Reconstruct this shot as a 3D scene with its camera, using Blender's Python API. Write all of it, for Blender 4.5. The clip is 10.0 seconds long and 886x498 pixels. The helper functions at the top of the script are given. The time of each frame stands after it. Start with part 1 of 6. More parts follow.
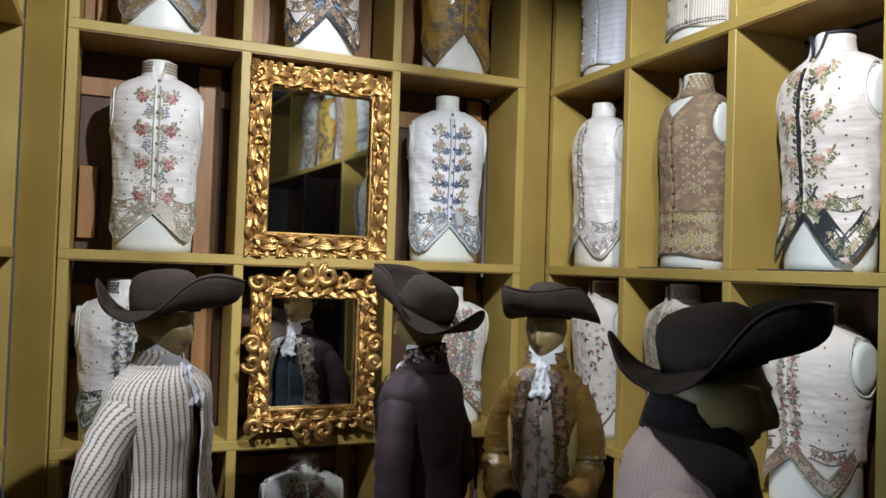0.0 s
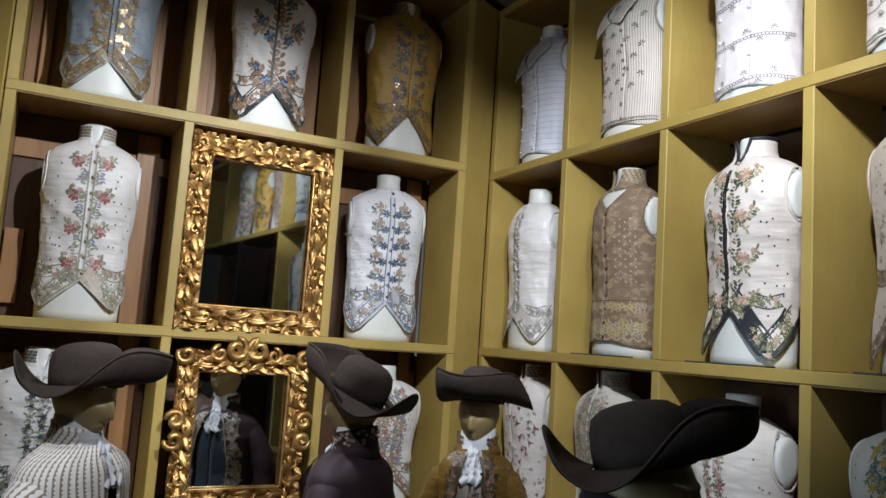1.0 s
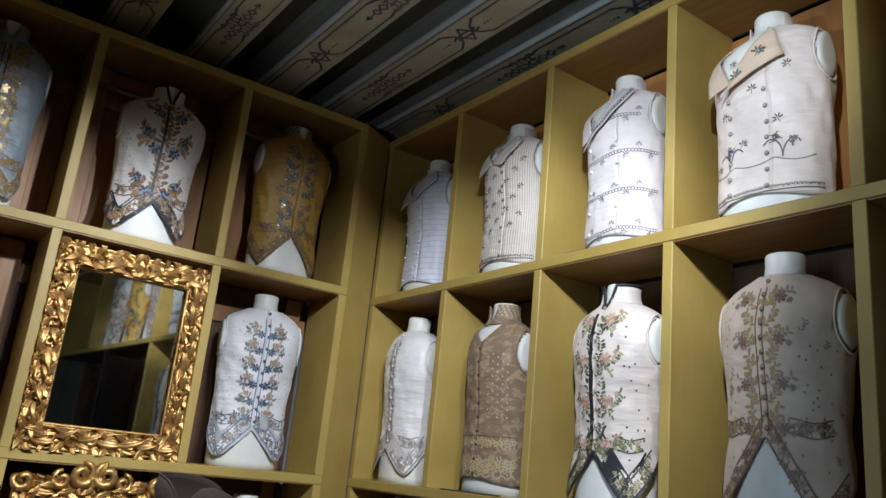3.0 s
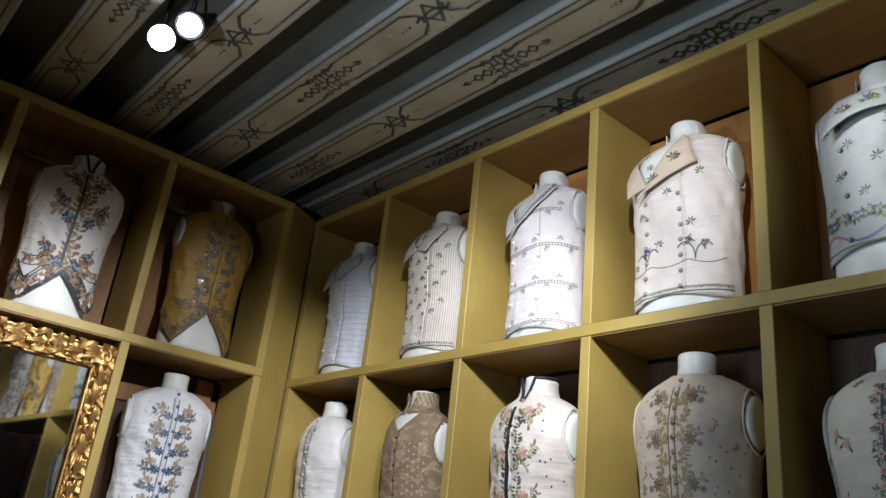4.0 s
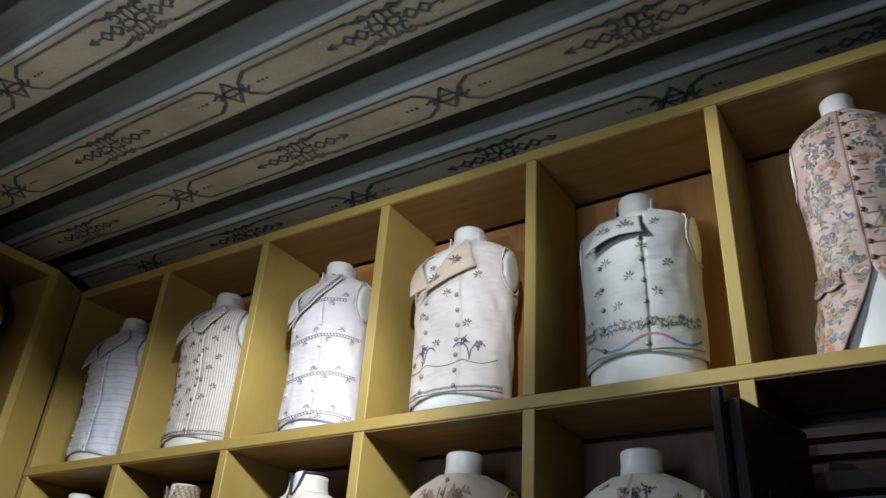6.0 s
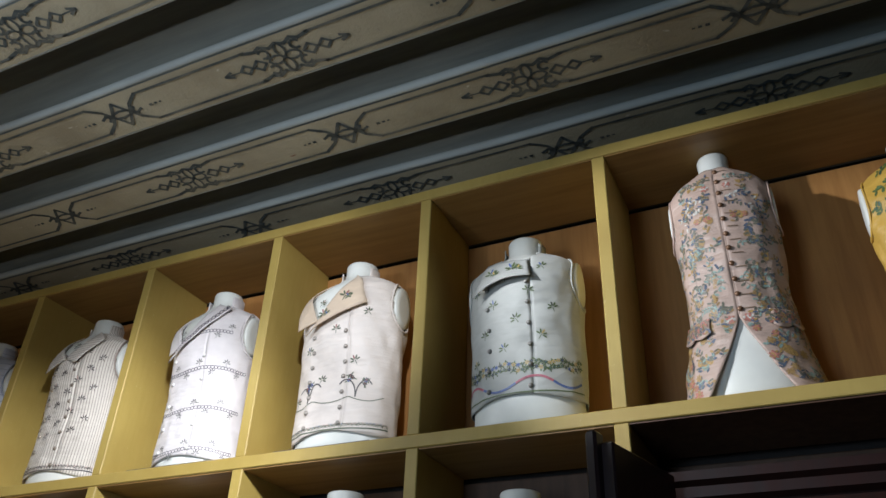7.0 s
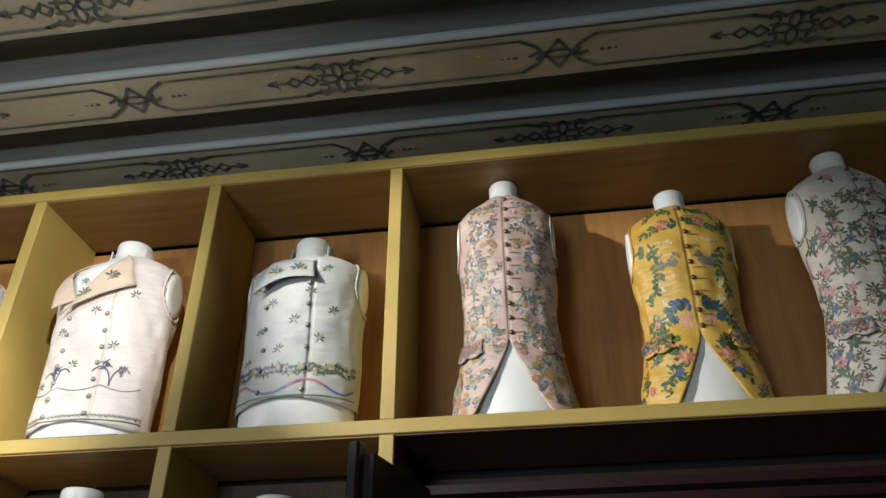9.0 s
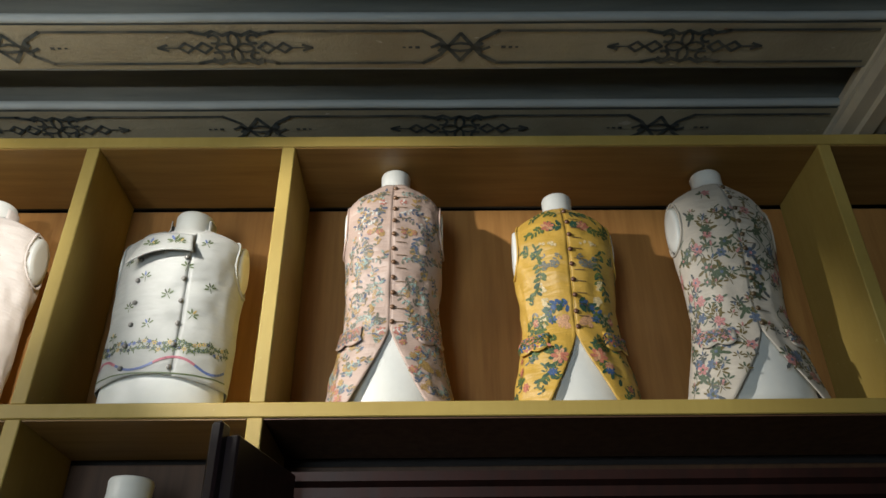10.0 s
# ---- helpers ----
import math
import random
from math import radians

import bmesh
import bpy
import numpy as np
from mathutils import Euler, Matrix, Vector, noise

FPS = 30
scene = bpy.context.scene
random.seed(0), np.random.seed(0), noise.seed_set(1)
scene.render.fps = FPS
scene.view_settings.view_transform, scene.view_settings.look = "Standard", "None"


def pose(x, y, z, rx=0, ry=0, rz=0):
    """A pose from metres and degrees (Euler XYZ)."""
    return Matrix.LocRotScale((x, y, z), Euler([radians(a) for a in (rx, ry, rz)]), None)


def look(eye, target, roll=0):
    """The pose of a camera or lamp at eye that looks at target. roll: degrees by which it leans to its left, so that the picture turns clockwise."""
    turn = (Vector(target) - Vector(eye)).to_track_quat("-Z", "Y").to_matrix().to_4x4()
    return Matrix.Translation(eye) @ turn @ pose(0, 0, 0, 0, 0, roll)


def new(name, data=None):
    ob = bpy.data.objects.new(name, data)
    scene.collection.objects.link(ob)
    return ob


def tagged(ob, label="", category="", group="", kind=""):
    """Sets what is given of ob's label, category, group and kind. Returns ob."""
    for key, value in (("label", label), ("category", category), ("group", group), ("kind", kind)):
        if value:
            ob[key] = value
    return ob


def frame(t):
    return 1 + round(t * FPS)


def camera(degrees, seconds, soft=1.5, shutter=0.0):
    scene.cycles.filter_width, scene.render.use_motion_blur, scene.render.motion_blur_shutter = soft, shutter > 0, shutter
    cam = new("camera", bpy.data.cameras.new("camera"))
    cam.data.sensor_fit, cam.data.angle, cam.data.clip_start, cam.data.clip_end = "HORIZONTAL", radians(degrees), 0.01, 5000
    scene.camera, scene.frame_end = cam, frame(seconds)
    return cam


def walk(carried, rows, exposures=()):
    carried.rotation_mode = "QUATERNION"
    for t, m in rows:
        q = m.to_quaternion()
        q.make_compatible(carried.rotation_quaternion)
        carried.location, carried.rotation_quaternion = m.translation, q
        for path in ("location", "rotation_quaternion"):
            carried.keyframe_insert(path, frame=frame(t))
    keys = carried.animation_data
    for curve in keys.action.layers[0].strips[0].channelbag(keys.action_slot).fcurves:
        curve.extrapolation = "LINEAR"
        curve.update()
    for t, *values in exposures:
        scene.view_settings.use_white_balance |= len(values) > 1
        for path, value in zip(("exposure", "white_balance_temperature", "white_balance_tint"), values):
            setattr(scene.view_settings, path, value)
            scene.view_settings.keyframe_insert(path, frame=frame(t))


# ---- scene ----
cam = camera(58.8, 10.0)
PATH = [
    (0, (-1.992, -3.366, 1.642), (-1.23, -1.517, 1.691), 1.9),
    (0.5, (-2.005, -3.374, 1.659), (-1.165, -1.565, 1.807), 3.3),
    (1, (-2.011, -3.369, 1.677), (-1.11, -1.599, 1.915), 3.9),
    (1.5, (-2.012, -3.37, 1.69), (-1.055, -1.643, 2.01), 4.4),
    (2, (-2.017, -3.376, 1.703), (-0.998, -1.701, 2.096), 5.1),
    (2.5, (-2.009, -3.382, 1.726), (-0.941, -1.756, 2.189), 5.4),
    (2.7, (-1.992, -3.39, 1.728), (-0.92, -1.776, 2.223), 5.6),
    (3.8, (-1.961, -3.411, 1.763), (-0.815, -1.935, 2.475), 6.6),
    (4, (-1.961, -3.405, 1.769), (-0.787, -1.971, 2.522), 6.6),
    (4.5, (-1.961, -3.401, 1.769), (-0.723, -2.068, 2.6), 6.4),
    (5, (-1.952, -3.403, 1.776), (-0.657, -2.17, 2.671), 5.9),
    (5.5, (-1.954, -3.41, 1.787), (-0.584, -2.297, 2.728), 5.1),
    (7, (-1.951, -3.461, 1.801), (-0.441, -2.71, 2.876), 2.4),
    (7.5, (-1.952, -3.46, 1.812), (-0.402, -2.826, 2.905), 1.6),
    (8, (-1.937, -3.461, 1.814), (-0.352, -2.958, 2.926), 0.6),
    (8.5, (-1.931, -3.46, 1.812), (-0.309, -3.081, 2.918), -0.2),
    (9, (-1.928, -3.46, 1.825), (-0.267, -3.213, 2.911), -0.1),
    (9.5, (-1.907, -3.472, 1.824), (-0.231, -3.351, 2.908), -0.3),
    (10, (-1.897, -3.485, 1.818), (-0.211, -3.5, 2.894), -0.6),
]
EXPOSURES = [(0.0, -0.06, 5900, 10), (1.0, -0.26, 5800, 10), (2.0, -0.28, 5700, 10), (2.5, -0.38, 5650, 10), (4.5, -0.26, 5900, 10), (5.5, -0.36, 5780, 10), (7.0, -0.20, 5900, 10), (7.5, -0.10, 6050, 10), (8.5, 0.04, 6200, 10), (10.0, 0.30, 6700, 10)]
walk(cam, [(t, look(eye, target, roll)) for t, eye, target, roll in PATH], EXPOSURES)

# ---------------------------------------------------------------- light
world = bpy.data.worlds.new("world")
scene.world = world
world.use_nodes = True
world.node_tree.nodes["Background"].inputs[0].default_value = (0.30, 0.36, 0.46, 1)
world.node_tree.nodes["Background"].inputs[1].default_value = 0.05

LAMP_COLOUR = (1.0, 0.975, 0.935)


def spot_light(eye, target, watts, degrees, blend=0.65, size=0.035):
    data = bpy.data.lights.new("spot_beam", "SPOT")
    data.energy, data.spot_size, data.spot_blend = watts, radians(degrees), blend
    data.shadow_soft_size, data.color = size, LAMP_COLOUR
    ob = new("spot_beam", data)
    ob.matrix_basis = look(eye, target)
    return ob


# eye, target, watts, cone: ceiling spots, mostly unseen; the last is added upward fill
SPOTS = [
    ((-1.35, -1.75, 3.42), (0.15, -3.46, 2.80), 215, 36),
    ((-1.279, -0.85, 3.40), (0.10, -2.60, 2.75), 50, 36),
    ((-1.75, -3.05, 3.40), (0.05, -0.86, 1.98), 370, 46.5),
    ((-1.62, -3.02, 3.25), (0.10, -1.75, 2.90), 120, 38),
    ((-0.95, -2.75, 3.40), (-1.75, 0.00, 1.95), 400, 46),
    ((-1.30, -3.10, 3.40), (-0.60, 0.00, 2.02), 200, 41),
    ((-2.75, -2.50, 3.40), (-1.85, -0.80, 1.15), 290, 40),
    ((-2.30, -2.35, 3.40), (-1.02, -2.12, 1.10), 70, 26),
    ((-1.95, -0.40, 3.40), (-1.05, -0.90, 1.25), 280, 44),
    # upward fill added to brighten the joists; no fixture stands here
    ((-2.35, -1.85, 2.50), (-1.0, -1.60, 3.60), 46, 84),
]
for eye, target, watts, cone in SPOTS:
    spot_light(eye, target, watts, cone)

# cool ambient fill, added as an unseen tall window in the west wall, beside the camera
sky = bpy.data.lights.new("window_daylight", "AREA")
sky.shape, sky.size, sky.size_y, sky.energy, sky.color = "RECTANGLE", 1.3, 1.9, 62, (0.74, 0.89, 1.0)
new("window_daylight", sky).matrix_basis = look((-5.05, -1.95, 1.9), (0.0, -1.6, 2.6))


# ---------------------------------------------------------------- materials
MATERIALS = {}


class Nodes:
    def __init__(self, name):
        self.mat = bpy.data.materials.new(name)
        self.mat.use_nodes = True
        self.tree = self.mat.node_tree
        self.bsdf = self.tree.nodes["Principled BSDF"]

    def add(self, kind, inputs=(), operation="", data_type="", blend_type=""):
        node = self.tree.nodes.new(kind)
        if operation:
            node.operation = operation
        if data_type:
            node.data_type, node.blend_type = data_type, blend_type
        for key, value in dict(inputs).items():
            if isinstance(value, bpy.types.NodeSocket):
                self.tree.links.new(value, node.inputs[key])
            else:
                node.inputs[key].default_value = value
        return node

    def set(self, key, value):
        if isinstance(value, bpy.types.NodeSocket):
            self.tree.links.new(value, self.bsdf.inputs[key])
        else:
            self.bsdf.inputs[key].default_value = value

    def coords(self, which="Object"):
        return self.add("ShaderNodeTexCoord").outputs[which]

    def scaled(self, vector, scale):
        return self.add("ShaderNodeMapping", {"Vector": vector, "Scale": scale}).outputs[0]

    def noise(self, vector, scale, detail=4.0, rough=0.55):
        return self.add("ShaderNodeTexNoise", {"Vector": vector, "Scale": scale, "Detail": detail, "Roughness": rough}).outputs["Fac"]

    def ramp(self, fac, stops):
        node = self.add("ShaderNodeValToRGB", {"Fac": fac})
        node.color_ramp.elements[0].position, node.color_ramp.elements[0].color = stops[0][0], (*stops[0][1], 1)
        node.color_ramp.elements[1].position, node.color_ramp.elements[1].color = stops[-1][0], (*stops[-1][1], 1)
        for place, colour in stops[1:-1]:
            node.color_ramp.elements.new(place).color = (*colour, 1)
        return node.outputs[0]

    def mix(self, fac, a, b, blend="MIX"):
        node = self.add("ShaderNodeMix", data_type="RGBA", blend_type=blend)
        for socket, value in ((node.inputs[0], fac), (node.inputs[6], a), (node.inputs[7], b)):
            if isinstance(value, bpy.types.NodeSocket):
                self.tree.links.new(value, socket)
            else:
                socket.default_value = value if isinstance(value, float) else (*value, 1)
        return node.outputs[2]

    def bump(self, height, strength, distance=0.01):
        self.set("Normal", self.add("ShaderNodeBump", {"Height": height, "Strength": strength, "Distance": distance}).outputs[0])


def shade(c, k):
    return tuple(min(1, v * k) for v in c)


def plain(name, colour, rough=0.6, metal=0.0, vary=0.15, scale=18.0, bump=0.15, stretch=(1, 1, 1), sheen=0.0, spec=0.5):
    """A surface with two scales of colour noise and fine relief."""
    if name in MATERIALS:
        return MATERIALS[name]
    n = Nodes(name)
    v = n.scaled(n.coords(), stretch)
    big, fine = n.noise(v, scale * 0.15), n.noise(v, scale)
    c = n.ramp(big, [(0.3, shade(colour, 1 - vary)), (0.7, shade(colour, 1 + vary))])
    c = n.mix(n.ramp(fine, [(0.35, (0, 0, 0)), (0.75, (1, 1, 1))]), c, n.mix(0.5, c, shade(colour, 1 - 1.6 * vary)))
    n.set("Base Color", c)
    n.set("Roughness", n.add("ShaderNodeMapRange", {0: fine, 3: max(0.02, rough - 0.08), 4: min(1, rough + 0.08)}).outputs[0])
    n.set("Metallic", metal)
    n.set("Specular IOR Level", spec)
    if sheen:
        n.set("Sheen Weight", sheen)
    n.bump(fine, bump)
    MATERIALS[name] = n.mat
    return n.mat


def grained(name, colour, dark, axis, rough=0.5, contrast=1.0, bump=0.12):
    """Wood or brushed paint with grain along one axis (0, 1 or 2) of the object."""
    if name in MATERIALS:
        return MATERIALS[name]
    n = Nodes(name)
    info = n.add("ShaderNodeObjectInfo").outputs["Random"]
    seed = n.add("ShaderNodeVectorMath", {0: n.coords(), 1: n.add("ShaderNodeCombineXYZ", {0: n.add("ShaderNodeMath", {0: info, 1: 7.0}, operation="MULTIPLY").outputs[0], 2: info}).outputs[0]}, operation="ADD").outputs[0]
    stretch = [22.0, 22.0, 22.0]
    stretch[axis] = 1.6
    grain = n.noise(n.scaled(seed, stretch), 1.6, 6.0, 0.6)
    swirl = n.noise(n.scaled(seed, [s * 0.22 for s in stretch]), 1.5, 3.0, 0.5)
    rings = n.add("ShaderNodeMath", {0: n.add("ShaderNodeMath", {0: swirl, 1: 34.0}, operation="MULTIPLY").outputs[0]}, operation="SINE").outputs[0]
    patch = n.noise(seed, 2.4, 3.0)
    c = n.ramp(grain, [(0.3, shade(dark, 1.0)), (0.62, colour)])
    c = n.mix(n.add("ShaderNodeMath", {0: rings, 1: 0.16 * contrast}, operation="MULTIPLY").outputs[0], c, shade(colour, 1.3))
    c = n.mix(n.ramp(patch, [(0.35, (0.0,) * 3), (0.75, (0.5,) * 3)]), c, shade(dark, 0.8))
    n.set("Base Color", c)
    n.set("Roughness", n.add("ShaderNodeMapRange", {0: grain, 3: rough + 0.1, 4: rough - 0.1}).outputs[0])
    n.bump(grain, bump, 0.004)
    MATERIALS[name] = n.mat
    return n.mat


def ochre_paint():
    """Ochre paint brushed over board, scuffed and slightly uneven."""
    if "ochre_paint" in MATERIALS:
        return MATERIALS["ochre_paint"]
    n = Nodes("ochre_paint")
    v = n.coords()
    cloud, brush, speck = n.noise(v, 3.0, 5.0), n.noise(n.scaled(v, (30, 30, 4)), 2.0, 4.0), n.noise(v, 70.0, 2.0)
    c = n.ramp(cloud, [(0.3, (0.36, 0.250, 0.062)), (0.7, (0.46, 0.340, 0.092))])
    c = n.mix(n.ramp(brush, [(0.4, (0.0,) * 3), (0.8, (0.45,) * 3)]), c, (0.38, 0.275, 0.06))
    c = n.mix(n.ramp(speck, [(0.70, (0.0,) * 3), (0.78, (0.5,) * 3)]), c, (0.58, 0.47, 0.20))
    n.set("Base Color", c)
    n.set("Roughness", n.add("ShaderNodeMapRange", {0: brush, 3: 0.42, 4: 0.62}).outputs[0])
    n.bump(brush, 0.10, 0.004)
    MATERIALS["ochre_paint"] = n.mat
    return n.mat


def cloth(name, colour, rough=0.5, stripe=None, sheen=0.2, satin=False, weave=900.0, patch=None, zigzag=0.0, crumple=0.014):
    """Cloth whose UV is metres across and up the garment. stripe: (colour, period, width, upright)."""
    if name in MATERIALS:
        return MATERIALS[name]
    n = Nodes(name)
    uv = n.coords("UV")
    obj = n.coords()
    big, mid = n.noise(obj, 9.0, 3.0), n.noise(n.scaled(obj, (1, 1, 2.2)), 22.0, 4.0)
    c = n.ramp(big, [(0.3, shade(colour, 0.88)), (0.7, shade(colour, 1.06))])
    if patch:
        blot = n.noise(n.scaled(uv, (1.0, 1.6, 1)), patch[1], 3.0, 0.6)
        c = n.mix(n.ramp(blot, [(0.50, (0,) * 3), (0.58, (1,) * 3)]), c, patch[0])
    if stripe:
        tint, period, width, upright = stripe
        axis = n.add("ShaderNodeSeparateXYZ", {0: uv}).outputs[0 if upright else 1]
        place = n.add("ShaderNodeMath", {0: n.add("ShaderNodeMath", {0: axis, 1: period}, operation="DIVIDE").outputs[0]}, operation="FRACT").outputs[0]
        if zigzag:
            up = n.add("ShaderNodeSeparateXYZ", {0: uv}).outputs[1]
            saw = n.add("ShaderNodeMath", {0: n.add("ShaderNodeMath", {0: up, 1: zigzag}, operation="DIVIDE").outputs[0], 1: 1.0}, operation="PINGPONG").outputs[0]
            width = n.add("ShaderNodeMath", {0: saw, 1: width * 0.75, 2: width * 0.5}, operation="MULTIPLY_ADD").outputs[0]
        line = n.add("ShaderNodeMath", {0: place, 1: width}, operation="LESS_THAN").outputs[0]
        c = n.mix(line, c, tint)
    n.set("Base Color", c)
    n.set("Roughness", n.add("ShaderNodeMapRange", {0: mid, 3: rough - 0.08, 4: rough + 0.08}).outputs[0])
    n.set("Sheen Weight", sheen)
    n.set("Specular IOR Level", 0.6 if satin else 0.25)
    folds = n.noise(n.scaled(obj, (1, 1, 1.9)), 6.0 if satin else 9.0, 1.5 if satin else 2.5, 0.45)
    crease = n.noise(n.scaled(obj, (0.7, 0.7, 3.0)), 13.0, 2.0, 0.5)
    folds = n.add("ShaderNodeMath", {0: crease, 1: 0.30, 2: folds}, operation="MULTIPLY_ADD").outputs[0]
    threads = n.add("ShaderNodeTexWave", {"Vector": uv, "Scale": weave / 6.28, "Distortion": 0.0}).outputs["Fac"]
    height = n.add("ShaderNodeMath", {0: n.add("ShaderNodeMath", {0: threads, 1: 0.012}, operation="MULTIPLY").outputs[0], 1: folds}, operation="ADD").outputs[0]
    n.bump(height, 1.0 if satin else 0.8, crumple * (1.35 if satin else 1.0))
    MATERIALS[name] = n.mat
    return n.mat


def thread(colour, metal=0.0):
    metal = colour[3] if len(colour) > 3 else metal
    colour = tuple(colour[:3])
    name = "silk_thread_%d_%d_%d_%d" % tuple(int(99 * v) for v in (*colour, metal))
    if name not in MATERIALS:
        n = Nodes(name)
        uv = n.coords()
        fine = n.noise(uv, 260.0, 2.0)
        n.set("Base Color", n.ramp(fine, [(0.3, shade(colour, 0.62)), (0.7, shade(colour, 1.25))]))
        n.set("Roughness", 0.28 if metal else 0.5)
        n.set("Metallic", metal)
        n.bump(fine, 0.15, 0.002)
        MATERIALS[name] = n.mat
    return MATERIALS[name]


OCHRE = ochre_paint()
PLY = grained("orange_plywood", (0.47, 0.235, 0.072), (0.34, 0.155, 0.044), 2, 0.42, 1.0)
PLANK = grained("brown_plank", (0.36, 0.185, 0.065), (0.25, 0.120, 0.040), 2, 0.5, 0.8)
# backboard with the shade of the deep compartments put into its colour
PLY_SHADED = grained("shaded_brown_backboard", (0.105, 0.050, 0.022), (0.065, 0.030, 0.013), 2, 0.55, 0.8)
DARK_WOOD = grained("dark_mahogany", (0.030, 0.011, 0.009), (0.014, 0.006, 0.005), 2, 0.32, 0.6)
BLACK_WOOD = grained("blackened_mahogany", (0.020, 0.010, 0.012), (0.010, 0.005, 0.006), 2, 0.35, 0.6)
VOID = plain("black_backing", (0.016, 0.013, 0.012), 0.8)
PLASTER = plain("ivory_plaster", (0.77, 0.785, 0.74), 0.42, vary=0.05, scale=30, bump=0.05)
JOIST = grained("grey_green_joist_paint", (0.150, 0.178, 0.176), (0.098, 0.120, 0.122), 1, 0.7, 0.3, 0.3)
COVE = grained("dark_olive_cove_paint", (0.130, 0.140, 0.122), (0.085, 0.094, 0.086), 1, 0.7, 0.3, 0.3)
CEIL = plain("dark_blue_grey_boards", (0.075, 0.095, 0.112), 0.8, vary=0.3, scale=12)
WALL = plain("dark_wall_plaster", (0.16, 0.14, 0.11), 0.85, vary=0.12)
FLOOR = grained("dark_floor_planks", (0.10, 0.055, 0.03), (0.05, 0.028, 0.016), 1, 0.4)
# browner than the ochre boards: stands for shade and bounce on their undersides
SHADE_BROWN = grained("shade_brown_board", (0.30, 0.175, 0.050), (0.22, 0.120, 0.034), 1, 0.5, 0.5)
GREYWALL = plain("grey_limewash", (0.24, 0.27, 0.28), 0.8, vary=0.2, scale=14)
CREAM = plain("cream_gesso", (0.62, 0.55, 0.42), 0.55, vary=0.12, scale=24)
FELT = plain("black_brown_felt", (0.034, 0.025, 0.020), 0.9, vary=0.2, scale=60, bump=0.2, spec=0.2)
SKIN = plain("olive_painted_wood", (0.30, 0.225, 0.095), 0.45, vary=0.12, scale=25, bump=0.08)
LINEN = cloth("white_linen", (0.55, 0.57, 0.60), 0.7)


def joist_panel():
    """Old distemper on the joist soffits: beige, flaking, with dirt."""
    n = Nodes("flaking_beige_distemper")
    v = n.coords()
    cloud, flake, fine = n.noise(v, 3.2, 5.0), n.noise(n.scaled(v, (1.6, 0.7, 1)), 14.0, 6.0, 0.65), n.noise(v, 90.0, 3.0)
    c = n.ramp(cloud, [(0.3, (0.33, 0.29, 0.20)), (0.7, (0.47, 0.43, 0.31))])
    c = n.mix(n.ramp(flake, [(0.66, (0,) * 3), (0.70, (1,) * 3)]), c, (0.58, 0.54, 0.44))
    c = n.mix(n.ramp(flake, [(0.27, (1,) * 3), (0.30, (0,) * 3)]), c, (0.26, 0.15, 0.09))
    n.set("Base Color", c)
    n.set("Roughness", 0.75)
    n.bump(n.add("ShaderNodeMath", {0: flake, 1: fine}, operation="ADD").outputs[0], 0.35, 0.006)
    return n.mat


PANEL = joist_panel()
LIP = plain("grey_white_lip_paint", (0.36, 0.39, 0.38), 0.72, vary=0.2, scale=20, bump=0.3, stretch=(1, 0.25, 1))


def worn_stencil():
    """Thin blue-black paint, rubbed through to the beige ground in places."""
    n = Nodes("blue_black_stencil_paint")
    v = n.coords()
    big, fine = n.noise(v, 7.0, 3.0), n.noise(v, 60.0, 4.0)
    c = n.ramp(fine, [(0.35, (0.055, 0.070, 0.074)), (0.70, (0.105, 0.118, 0.112))])
    n.set("Base Color", n.mix(n.ramp(big, [(0.46, (0,) * 3), (0.68, (0.62,) * 3)]), c, (0.24, 0.23, 0.185)))
    n.set("Roughness", 0.75)
    n.bump(fine, 0.15, 0.003)
    return n.mat


STENCIL = worn_stencil()


def gilt_material():
    n = Nodes("burnished_gilt")
    v = n.coords()
    a, b = n.noise(v, 16.0, 4.0), n.noise(v, 90.0, 3.0)
    c = n.ramp(a, [(0.3, (0.36, 0.19, 0.05)), (0.7, (0.68, 0.45, 0.17))])
    n.set("Base Color", n.mix(n.ramp(b, [(0.62, (0,) * 3), (0.75, (0.8,) * 3)]), c, (0.16, 0.06, 0.02)))
    n.set("Metallic", 0.82)
    n.set("Roughness", n.add("ShaderNodeMapRange", {0: b, 3: 0.30, 4: 0.55}).outputs[0])
    n.bump(b, 0.25, 0.004)
    return n.mat


GILT = gilt_material()


def mirror_material():
    n = Nodes("old_mirror_glass")
    v = n.coords()
    fox = n.noise(v, 14.0, 5.0)
    n.set("Base Color", n.ramp(fox, [(0.25, (0.62, 0.65, 0.66)), (0.55, (0.80, 0.82, 0.82))]))
    n.set("Metallic", 1.0)
    n.set("Roughness", 0.025)
    return n.mat


MIRROR = mirror_material()
LAMP_GLOW = bpy.data.materials.new("lamp_glow")
LAMP_GLOW.use_nodes = True
LAMP_GLOW.node_tree.nodes["Principled BSDF"].inputs["Emission Color"].default_value = (0.92, 0.95, 1, 1)
LAMP_GLOW.node_tree.nodes["Principled BSDF"].inputs["Emission Strength"].default_value = 40
BLACK_METAL = plain("black_lamp_metal", (0.02, 0.02, 0.022), 0.4, metal=0.6)


# ---------------------------------------------------------------- mesh helpers
def thing(name, m, label, category, group="", kind=""):
    ob = new(name)
    ob.empty_display_size = 0.1
    ob.matrix_basis = m
    return tagged(ob, label, category, group, kind)


